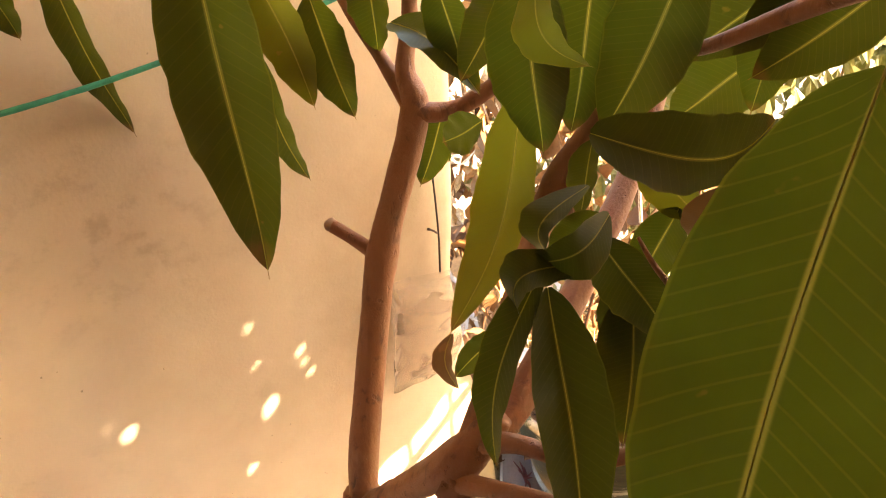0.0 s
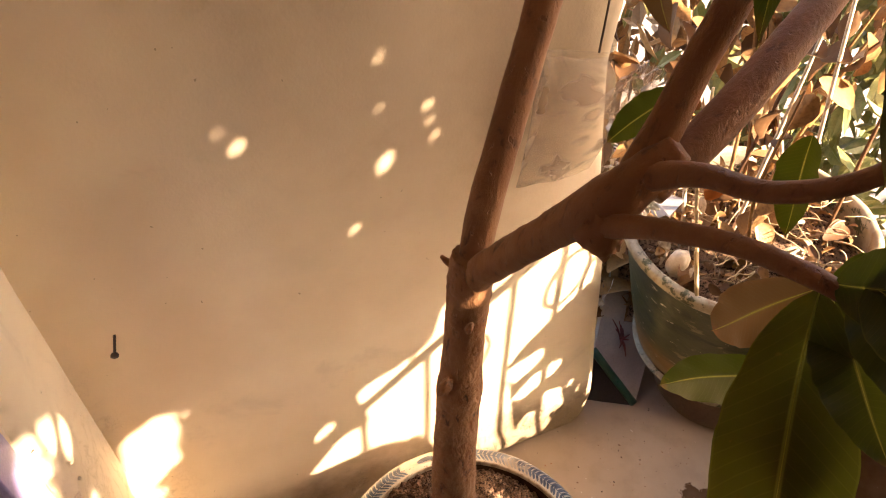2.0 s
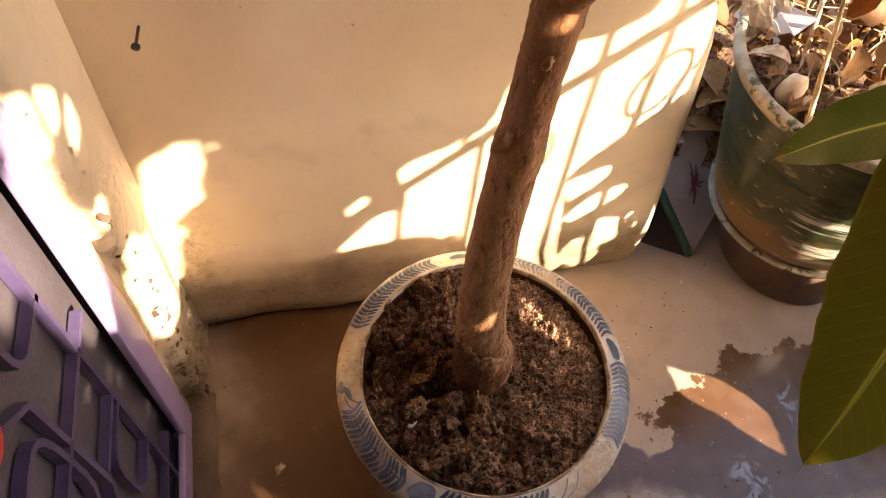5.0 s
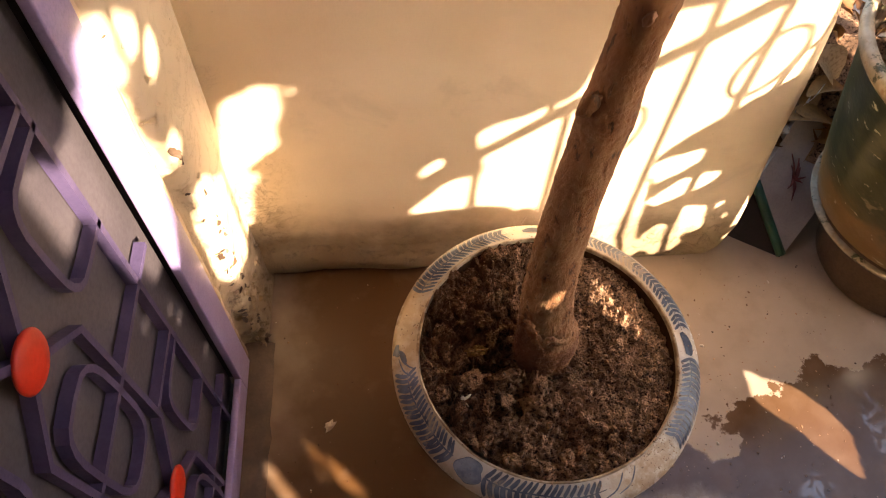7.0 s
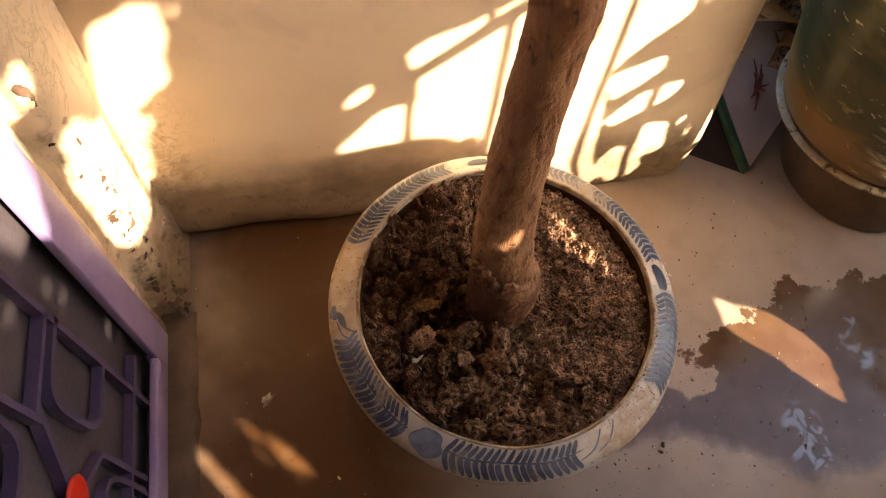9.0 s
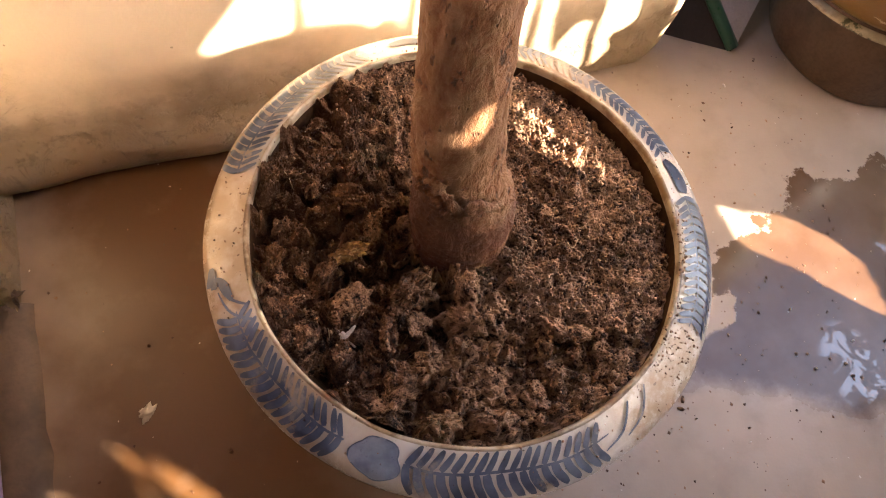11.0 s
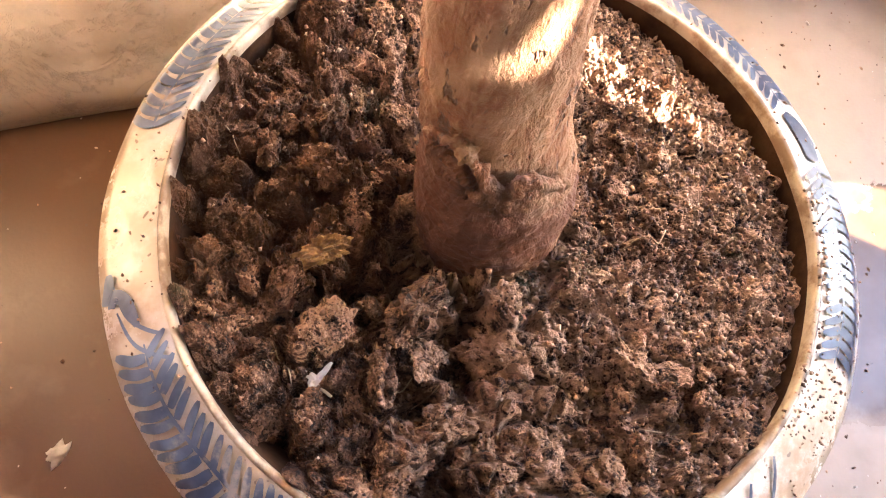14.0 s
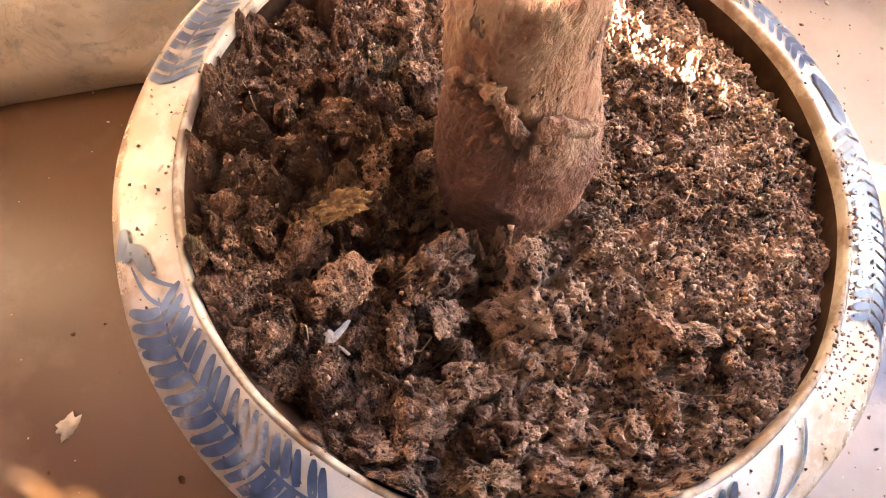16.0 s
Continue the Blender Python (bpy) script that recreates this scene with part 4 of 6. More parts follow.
        under(g, part("boss", bm, M_RED, label="round red enamel boss"))


gate()


# ---- the pot, its soil and the tree ----
PC = Vector((0.397, -0.256, 0.0))


def rim_z(r):
    return float(np.interp(r, [0.151, 0.156, 0.160, 0.165, 0.186, 0.193], [0.219, 0.226, 0.227, 0.223, 0.213, 0.205]))


def ceramic_pot():
    p = thing("ceramic_pot", PC, "cream glazed pot with blue fern brushwork on its rim", "pot")
    bm = bmesh.new()
    lathe(bm, [(0.0005, 0.0), (0.118, 0.0), (0.124, 0.006), (0.140, 0.06), (0.157, 0.125), (0.165, 0.172), (0.168, 0.187)], PC, 72)
    lathe(bm, [(0.146, 0.19), (0.144, 0.11), (0.12, 0.03), (0.0005, 0.02)], PC, 72)
    under(p, part("body", bm, M_CERAMIC))
    bm = bmesh.new()
    prof = [(0.167, 0.186), (0.180, 0.188), (0.189, 0.195), (0.193, 0.203), (0.1925, 0.207), (0.186, 0.213), (0.175, 0.218), (0.1655, 0.2225), (0.1625, 0.2235)]
    lathe(bm, prof, PC, 120, 0.0008)
    under(p, part("rim", bm, M_CERAMIC, label="wide sloping glazed rim"))
    bm = bmesh.new()
    lathe(bm, [(0.1627, 0.2228), (0.1618, 0.2243), (0.1606, 0.2248), (0.1594, 0.2240), (0.1588, 0.221), (0.1586, 0.2175)], PC, 120, 0.0012)
    under(p, part("lip", bm, M_LIP, label="thin soil-stained inner lip"))
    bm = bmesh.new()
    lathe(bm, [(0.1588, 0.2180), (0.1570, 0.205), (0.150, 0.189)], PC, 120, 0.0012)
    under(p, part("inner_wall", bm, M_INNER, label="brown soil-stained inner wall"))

    def stroke(points, width, n=9, tail=0.0, blunt=0.30):
        """A tapered brush mark on the rim; points are (angle in degrees, radius)."""
        bm = bmesh.new()
        q = [(radians(a), r) for a, r, c, d in spline([(a, r, 0, 0) for a, r in points], n)]
        rows = []
        for i, (a, r) in enumerate(q):
            a0, r0 = q[max(i - 1, 0)]
            a1, r1 = q[min(i + 1, n - 1)]
            tx, ty = (a1 - a0) * r, r1 - r0
            ln = math.hypot(tx, ty) or 1
            nx, ny = -ty / ln, tx / ln
            u = i / (n - 1)
            w = max(width * math.sin(math.pi * min(1.0, (0.06 + 0.92 * u) ** (0.75 + tail))) ** blunt, 0.00025)
            row = []
            for s in (-1, 0, 1):
                rr = min(max(r + ny * w * s, 0.1630), 0.1922)
                aa = a + nx * w * s / rr
                row.append(bm.verts.new(PC + Vector((math.cos(aa) * rr, math.sin(aa) * rr, rim_z(rr) + 0.0010))))
            rows.append(row)
        for a, b in zip(rows, rows[1:]):
            for k in range(2):
                bm.faces.new((a[k], a[k + 1], b[k + 1], b[k]))
        bmesh.ops.recalc_face_normals(bm, faces=bm.faces[:])
        if sum(f.normal.z for f in bm.faces) < 0:
            bmesh.ops.reverse_faces(bm, faces=bm.faces[:])
        return bm

    rng = random.Random(8)
    for a0, a1, step in ((-122.5, -76, 2.45), (-136, -174, 2.1), (150, 100, 2.1), (72, 6, 2.15), (-6, -42, 2.1)):
        sg = 1 if a1 > a0 else -1
        n = int(abs(a1 - a0) / step)
        under(p, part("painted_stem", stroke([(a0 + (a1 - a0) * i / 8, 0.1762 + 0.0010 * math.sin(i * 1.3)) for i in range(9)], 0.0009, 40), M_BLUE))
        for i in range(n):
            a = a0 + sg * step * (i + 0.3) + rng.uniform(-0.3, 0.3)
            k = 1 - 0.14 * (i / n) ** 2
            lo, hi = rng.uniform(0.0115, 0.0128) * k, rng.uniform(0.0148, 0.0160) * k
            # slim inner strokes and fuller outer ones, both swept along the stem
            under(p, part("painted_leaf", stroke([(a, 0.1757), (a + sg * 1.4, 0.1757 - lo * 0.5), (a + sg * 2.6, 0.1757 - lo)], 0.0019 * step / 2.1 * rng.uniform(0.9, 1.1)), M_BLUE))
            under(p, part("painted_leaf", stroke([(a, 0.1767), (a + sg * 0.6, 0.1767 + hi * 0.5), (a + sg * 2.4, 0.1767 + hi)], 0.0025 * step / 2.1 * rng.uniform(0.92, 1.08)), M_BLUE))
    for pts, w in (([(-5, 0.176), (-2, 0.178), (2, 0.177), (5, 0.173)], 0.0062), ([(179, 0.1865), (177.5, 0.184), (179, 0.179), (183, 0.176)], 0.0032), ([(178, 0.190), (176, 0.187), (174, 0.186)], 0.0030),
                   ([(84, 0.176), (88, 0.179), (93, 0.177)], 0.0048)):
        under(p, part("painted_flower", stroke(pts, w, 16, 0.25), M_BLUE))
    # one round flower in a thin wash, its lobes ringed with a darker line
    bm = bmesh.new()
    centre, ring = (radians(-128.4), 0.1780), []
    for k in range(48):
        q = 2 * math.pi * k / 48
        wide = 0.0168 * (0.80 + 0.20 * abs(math.sin(1.5 * q + 0.5))) * (1 + 0.04 * math.sin(5 * q))
        rr = min(max(centre[1] + wide * 0.80 * math.sin(q), 0.1640), 0.1915)
        ring.append((centre[0] + 1.12 * wide * math.cos(q) / rr, rr))

    def on_rim(a, r, lift):
        return PC + Vector((math.cos(a) * r, math.sin(a) * r, rim_z(r) + lift))

    loops = [[bm.verts.new(on_rim(centre[0] + (a - centre[0]) * f, centre[1] + (r - centre[1]) * f, 0.0010)) for a, r in ring] for f in (0.12, 0.4, 0.7, 1.0)]
    for p0, p1 in zip(loops, loops[1:]):
        for k in range(48):
            bm.faces.new((p0[k], p1[k], p1[(k + 1) % 48], p0[(k + 1) % 48]))
    bm.faces.new(loops[0])
    bmesh.ops.recalc_face_normals(bm, faces=bm.faces[:])
    under(p, part("painted_flower", bm, M_WASH, label="pale blue washed flower"))
    for k in range(3):
        arc = [ring[(16 * k + 5 + j) % 48] for j in range(0, 15, 2)]
        bm = bmesh.new()
        tube(bm, [(*on_rim(centre[0] + (a - centre[0]) * 0.97, centre[1] + (r - centre[1]) * 0.97, 0.0009), 0.0005) for a, r in arc], 16, 5)
        under(p, part("painted_outline", bm, M_BLUE))
    for a in (186, 190, -68, -62):
        under(p, part("painted_tendril", stroke([(a, 0.166), (a - 2, 0.173), (a - 5, 0.180), (a - 10, 0.184)], 0.0009, 14), M_BLUE))


PITS = [(0.345, -0.268, 0.018, 0.022), (0.357, -0.314, 0.015, 0.024), (0.264, -0.334, 0.012, 0.018), (0.311, -0.266, 0.012, 0.016), (0.258, -0.213, 0.012, 0.016), (0.330, -0.335, 0.012, 0.020),
        (0.395, -0.372, 0.014, 0.010), (0.270, -0.290, 0.010, 0.009), (0.445, -0.262, 0.012, 0.008)]


def soil_height(x, y):
    """Height of the soil at x, y from the pot's middle: broken and low on the west side, finer and fuller on the east."""
    r = math.hypot(x, y) / 0.156
    q = Vector((x, y, 0))
    edge = max(0.0, r - 0.84) / 0.16
    east = max(0.0, min(1.0, 0.5 + (x + 0.3 * y) / 0.09))
    h = 0.2185 + 0.005 * (1 - r * r) + edge * (0.005 - 0.017 * max(0.0, (x + 0.3 * y) / (r * 0.156 + 1e-6)))
    h += 0.007 * noise.noise(q * 24) - 0.005 * (1 - east) * min(1.0, max(0.0, (1.02 - r) / 0.12))
    w = q + Vector((0.007 * noise.noise(q * 60), 0.007 * noise.noise(q * 60 + Vector((9, 9, 9))), 0))
    for size, high in ((36, 0.020 * (1 - 0.80 * east)), (80, 0.0095 * (1 - 0.55 * east)), (190, 0.0034)):
        c = noise.voronoi(w * size)[0]
        h += high * (min(1.0, (c[1] - c[0]) * 2.5) - 0.62) * (0.45 + 1.1 * max(0.0, 0.5 + noise.noise(q * size * 0.5 + Vector((size, 0, 0)))))
    h += 0.0026 * noise.noise(q * 190) + 0.0016 * noise.noise(q * 420)
    for a, b, s, deep in PITS:
        h -= deep * math.exp(-(((x + PC.x - a) ** 2 + (y + PC.y - b) ** 2) / (s * s)) ** 1.5)
    return h


def potted_soil():
    bm = bmesh.new()
    rings, sides = 165, 560
    loops = []
    for i in range(1, rings + 1):
        r = 0.1584 * (i / rings) ** 0.8
        ring = []
        for k in range(sides):
            a = 2 * math.pi * (k + 0.5 * (i % 2)) / sides
            x, y = r * math.cos(a), r * math.sin(a)
            ring.append(bm.verts.new(PC + Vector((x, y, soil_height(x, y)))))
        loops.append(ring)
    for a, b in zip(loops, loops[1:]):
        for k in range(sides):
            bm.faces.new((a[k], b[k], b[(k + 1) % sides], a[(k + 1) % sides]))
    bm.faces.new(loops[0])
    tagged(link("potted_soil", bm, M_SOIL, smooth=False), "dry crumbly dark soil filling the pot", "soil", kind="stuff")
    rng = random.Random(2)
    seats = []
    lumps = [(0.289, -0.261, 0.014), (0.342, -0.291, 0.017), (0.376, -0.322, 0.016), (0.408, -0.292, 0.008), (0.430, -0.347, 0.011), (0.339, -0.346, 0.013), (0.267, -0.320, 0.009), (0.297, -0.342, 0.010),
             (0.267, -0.216, 0.010), (0.319, -0.212, 0.013), (0.300, -0.288, 0.010), (0.318, -0.318, 0.010), (0.330, -0.185, 0.010)]
    # smaller clods strewn between, closer on the broken side
    for k in range(900):
        a, r = rng.uniform(0, 6.28), 0.149 * math.sqrt(rng.uniform(0.08, 1))
        x, y = PC.x + r * math.cos(a), PC.y + r * math.sin(a)
        east = max(0.0, min(1.0, 0.5 + (x - PC.x + 0.3 * (y - PC.y)) / 0.09))
        s = rng.choice((0.0035, 0.0045, 0.006, 0.0075, 0.0095)) * (1 - 0.40 * east)
        if len(lumps) < 190 and all(math.hypot(x - p, y - q) > (s + t) * 0.80 for p, q, t in lumps):
            lumps.append((x, y, s))
    for k, (x, y, s) in enumerate(lumps):
        if math.hypot(x - 0.393, y + 0.247) < 0.038 + s:
            continue
        c = Vector((x, y, soil_height(x - PC.x, y - PC.y) + s * 0.16))
        bm = bmesh.new()
        blob(bm, c, (s * 1.25, s, s * 0.60), k + 1, 4 if s > 0.007 else 3, 0.50, 2.2)
        for v in bm.verts:
            v.co += (v.co - c).normalized() * (0.0012 * noise.noise(v.co * 260) + 0.0007 * noise.noise(v.co * 620))
        seats += [v.co.copy() for v in bm.verts if v.co.z > c.z]
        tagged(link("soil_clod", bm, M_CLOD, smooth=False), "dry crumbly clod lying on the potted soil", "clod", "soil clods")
    verts, faces = [], []

    def grain(c, s):
        turn = Euler((rng.uniform(0, 6), rng.uniform(0, 6), 0)).to_matrix()
        k = len(verts)
        for q in ((1, 0, 0), (-0.8, 0.2, 0), (0, 1, 0.2), (0, -1.1, 0), (0.1, 0, 0.9), (0, 0, -1)):
            verts.append(c + turn @ (Vector(q) * s * rng.uniform(0.45, 1.35)))
        faces.extend([(k + p, k + t, k + 4) for p, t in ((0, 2), (2, 1), (1, 3), (3, 0))] + [(k + t, k + p, k + 5) for p, t in ((0, 2), (2, 1), (1, 3), (3, 0))])

    for i in range(22000):
        a, r = rng.uniform(0, 6.28), 0.154 * math.sqrt(rng.uniform(0, 1))
        x, y = r * math.cos(a), r * math.sin(a)
        if rng.random() > 0.12 + 0.88 * max(0.0, min(1.0, 0.5 + (x + 0.3 * y) / 0.10)):
            continue
        s = rng.choice((0.0005, 0.0006, 0.0007, 0.0009, 0.0011, 0.0014, 0.0019))
        grain(PC + Vector((x, y, soil_height(x, y) + s * 0.35)), s)
    for i in range(4000):
        grain(rng.choice(seats), rng.choice((0.0006, 0.0008, 0.0011, 0.0014)))
    for i in range(620):
        a, r = rng.choice((rng.uniform(0, 6.28), rng.uniform(-1.0, -0.2))), rng.uniform(0.157, 0.190)
        s = rng.choice((0.0005, 0.0007, 0.0011))
        grain(PC + Vector((r * math.cos(a), r * math.sin(a), rim_z(r) + s * 0.5)), s)
    me = bpy.data.meshes.new("soil_crumbs")
    me.from_pydata(verts, [], faces)
    me.polygons.foreach_set("use_smooth", [True] * len(me.polygons))
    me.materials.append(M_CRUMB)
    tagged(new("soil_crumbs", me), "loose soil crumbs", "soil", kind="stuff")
    # dry threads of root
    for k in range(16):
        a, r = rng.uniform(0, 6.28), 0.145 * math.sqrt(rng.uniform(0.15, 1))
        x, y, an = r * math.cos(a), r * math.sin(a), rng.uniform(0, 6.28)
        row, ln = [], rng.uniform(0.012, 0.028)
        for i in range(5):
            u, an = x + ln * 0.25 * i * math.cos(an), an + rng.uniform(-0.25, 0.25)
            v = y + ln * 0.25 * i * math.sin(an)
            if math.hypot(u, v) > 0.152:
                break
            row.append((PC.x + u, PC.y + v, soil_height(u, v) + 0.001 + 0.001 * (i % 2), 0.00032))
        if len(row) > 2:
            bm = bmesh.new()
            tube(bm, row, 14, 5)
            tagged(link("root_thread", bm, M_TWIG), "thin dry root thread on the potted soil", "root", "root threads")
    bm = bmesh.new()
    c = Vector((0.308, -0.255, soil_height(0.308 - PC.x, -0.255 - PC.y) + 0.004))
    blob(bm, (0, 0, 0), (0.0125, 0.0075, 0.0035), 3, 4, 0.7, 2.6)
    for v in bm.verts:
        v.co = c + Euler((0.25, 0.1, 0.5)).to_matrix() @ (v.co + v.co.normalized() * 0.0011 * noise.noise(v.co * 600))
    tagged(link("bark_chip", bm, M_CHIP, smooth=False), "flat ochre chip of rotten bark on the soil", "chip")


ceramic_pot()
potted_soil()

tree = thing("mango_tree", (0.393, -0.252, 0.21), "young mango tree with long hanging leaves in a pot", "tree")


def limb(name, points, n, sides=14, rough=0.07, seed=0.0, mt=M_BARK, scale=40.0):
    bm = bmesh.new()
    tube(bm, points, n, sides, rough, seed, scale=scale)
    return under(tree, part(name, bm, mt))


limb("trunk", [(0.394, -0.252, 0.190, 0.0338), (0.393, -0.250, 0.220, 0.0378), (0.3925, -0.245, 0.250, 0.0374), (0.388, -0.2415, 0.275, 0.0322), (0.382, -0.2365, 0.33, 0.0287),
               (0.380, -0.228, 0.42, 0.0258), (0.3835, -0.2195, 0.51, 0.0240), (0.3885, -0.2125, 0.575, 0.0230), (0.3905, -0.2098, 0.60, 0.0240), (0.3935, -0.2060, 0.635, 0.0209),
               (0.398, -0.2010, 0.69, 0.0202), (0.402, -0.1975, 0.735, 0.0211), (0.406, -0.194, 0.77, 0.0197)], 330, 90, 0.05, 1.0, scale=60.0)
# a torn ridge of bark round the foot of the trunk
for run in (((-178, 0.3068), (-156, 0.3205), (-144, 0.3190), (-133, 0.3126), (-122, 0.3028), (-109, 0.2896)), ((-111, 0.2935), (-106, 0.3061), (-100, 0.3123), (-82, 0.3027), (-70, 0.300)),
            ((-172, 0.300), (-150, 0.309), (-135, 0.301), (-124, 0.293))):
    bm = bmesh.new()
    tube(bm, [(0.391 + 0.0352 * math.cos(radians(a)), -0.2425 + 0.0352 * math.sin(radians(a)), z - 0.012, 0.0030) for a, z in run], 60, 12, 0.95, run[0][1] * 50, scale=190.0)
    under(tree, part("bark_ridge", bm, M_BARK))
limb("branch", [(0.406, -0.194, 0.746, 0.0146), (0.417, -0.184, 0.801, 0.0153), (0.447, -0.166, 0.891, 0.0142), (0.474, -0.151, 0.971, 0.0138), (0.486, -0.145, 1.001, 0.0155), (0.499, -0.141, 1.031, 0.0131),
                (0.540, -0.133, 1.121, 0.0129), (0.543, -0.118, 1.156, 0.0086), (0.560, -0.106, 1.201, 0.0069), (0.567, -0.094, 1.281, 0.0052)], 70, 20, 0.06, 2.0)
limb("stub", [(0.486, -0.144, 0.997, 0.0080), (0.475, -0.126, 1.011, 0.0066), (0.460, -0.104, 1.025, 0.0062)], 10, 12, 0.08, 3.0)
limb("stub", [(0.392, -0.186, 0.753, 0.0040), (0.386, -0.180, 0.757, 0.0032), (0.382, -0.177, 0.762, 0.0018)], 6, 8, 0.1, 3.0)
limb("branch", [(0.405, -0.198, 0.741, 0.0144), (0.408, -0.216, 0.773, 0.0152), (0.415, -0.252, 0.826, 0.0145), (0.427, -0.286, 0.876, 0.0148), (0.439, -0.316, 0.919, 0.0176), (0.455, -0.327, 0.946, 0.0152), (0.471, -0.332, 0.966, 0.0096)], 60, 22, 0.10, 4.0)
limb("branch", [(0.449, -0.322, 0.931, 0.0144), (0.469, -0.316, 0.966, 0.0120), (0.487, -0.312, 1.011, 0.0106), (0.504, -0.319, 1.081, 0.0098), (0.511, -0.334, 1.151, 0.0092), (0.532, -0.349, 1.201, 0.0080), (0.545, -0.364, 1.281, 0.0072)], 44, 16, 0.06, 5.0)
limb("branch", [(0.457, -0.329, 0.936, 0.0128), (0.496, -0.324, 0.959, 0.0132), (0.543, -0.311, 0.989, 0.0128), (0.601, -0.290, 1.021, 0.0120), (0.687, -0.254, 1.071, 0.0108), (0.787, -0.204, 1.161, 0.0096)], 40, 16, 0.06, 6.0)
limb("branch", [(0.453, -0.332, 0.949, 0.0096), (0.461, -0.364, 0.971, 0.0072), (0.473, -0.404, 0.986, 0.0062), (0.483, -0.444, 1.026, 0.0052), (0.499, -0.461, 1.081, 0.0042), (0.508, -0.458, 1.156, 0.0034), (0.512, -0.449, 1.241, 0.0022)], 44, 12, 0.06, 7.0)
limb("branch", [(0.431, -0.320, 0.906, 0.0096), (0.439, -0.366, 0.939, 0.0068), (0.451, -0.409, 0.961, 0.0062), (0.461, -0.446, 0.971, 0.0060), (0.469, -0.466, 0.971, 0.0048)], 30, 12, 0.06, 8.0)
limb("twig", [(0.469, -0.468, 1.011, 0.0022), (0.449, -0.499, 1.031, 0.0021), (0.430, -0.539, 1.039, 0.0019)], 10, 8, 0.05, 9.0)
limb("twig", [(0.518, -0.400, 1.255, 0.0018), (0.515, -0.424, 1.266, 0.0034), (0.511, -0.470, 1.296, 0.0044), (0.500, -0.514, 1.321, 0.0046)], 18, 10, 0.06, 9.5)
limb("twig", [(0.4215, -0.471, 1.228, 0.0007), (0.424, -0.478, 1.218, 0.0012), (0.431, -0.488, 1.203, 0.0014), (0.439, -0.496, 1.186, 0.0014), (0.446, -0.500, 1.168, 0.0012)], 24, 10, 0.06, 9.7)
limb("twig", [(0.538, -0.131, 1.126, 0.0080), (0.538, -0.087, 1.160, 0.0064), (0.532, -0.047, 1.196, 0.0052), (0.507, -0.044, 1.261, 0.0040)], 18, 12, 0.06, 10.0)
limb("twig", [(0.540, -0.136, 1.123, 0.0096), (0.570, -0.154, 1.124, 0.0078), (0.597, -0.183, 1.152, 0.0068), (0.617, -0.214, 1.181, 0.0064), (0.627, -0.234, 1.261, 0.0056)], 20, 12, 0.06, 11.0)
for at, size in (((0.3705, -0.2185, 0.618), (0.006, 0.009, 0.018)), ((0.392, -0.2225, 0.706), (0.006, 0.0035, 0.005)), ((0.399, -0.2195, 0.665), (0.006, 0.004, 0.004))):
    bm = bmesh.new()
    blob(bm, at, size, at[2] * 9, 3, 0.35, 1.8)
    under(tree, part("knot", bm, M_BARK))
bm = bmesh.new()
blob(bm, (0.430, -0.329, 0.906), (0.013, 0.016, 0.010), 3, 3, 0.5, 2.2)
under(tree, part("burl", bm, M_BARK))
bm = bmesh.new()
blob(bm, (0.4595, -0.1035, 1.0253), (0.0066, 0.0066, 0.0066), 5, 2, 0.2)
under(tree, part("cut_end", bm, M_CUT, label="pale cut end"))
LEAF_SEED = [0]


def leaf(base, tip, width, face, bend=0.0, paint=None, fold=0.25):
    """A lance-shaped blade with a wavy margin from base to tip; face is the way its upper side looks."""
    LEAF_SEED[0] += 1
    rng = random.Random(LEAF_SEED[0])
    b, t, f = Vector(base), Vector(tip), Vector(face)
    ln = (t - b).length
    ax = (t - b) / ln
    f = (f - ax * f.dot(ax)).normalized()
    side = ax.cross(f)
    ph, hook = rng.uniform(0, 6), rng.uniform(-0.03, 0.06)
    n, m = 40, 5
    bm = bmesh.new()
    uv = bm.loops.layers.uv.new("UVMap")
    rows, mid = [], []
    for i in range(n + 1):
        u = i / n
        w = width / 2 * (math.sin(math.pi * min(u / 0.97, 1) ** 0.80) ** 0.68 if u < 0.97 else 0.0)
        w = max(w, 0.0012 * (1.2 - u))
        c = b + ax * (ln * u) + f * (bend * math.sin(math.pi * u) + ln * hook * u ** 3 * 2 * (u - 0.35)) + side * (0.02 * ln * math.sin(2.2 * u + ph) * math.sin(math.pi * u))
        mid.append((*(c + f * 0.0003), (0.0003 * (1 - 0.7 * u) + 0.0001) * min(1.0, (width / 0.062) ** 1.5)))
        row = []
        for k in range(-m, m + 1):
            v = k / m
            wave = 0.045 * width * abs(v) ** 1.5 * math.sin(u * 21 + ph + (1.3 if v > 0 else 0)) * math.sin(math.pi * u)
            lift = fold * w * abs(v) ** 1.35
            edge = 1 + abs(v) ** 3 * (0.014 * math.sin(u * 47 + ph * 3 + 2 * v) + 0.05 * noise.noise(Vector((u * 14, v * 2, LEAF_SEED[0]))))
            row.append((bm.verts.new(c + side * (v * w * edge * (1 - 0.05 * fold)) + f * (lift + wave)), (u, 0.5 + v / 2)))
        rows.append(row)
    for p, q in zip(rows, rows[1:]):
        for k in range(2 * m):
            quad = (p[k], p[k + 1], q[k + 1], q[k])
            fc = bm.faces.new([x[0] for x in quad])
            for lp, x in zip(fc.loops, quad):
                lp[uv].uv = x[1]
    ob = under(tree, part("leaf", bm, paint or leaf_green))
    bm = bmesh.new()
    tube(bm, mid[:-1], 16, 6)
    part("midrib", bm, M_RIB, ob)
    return ob


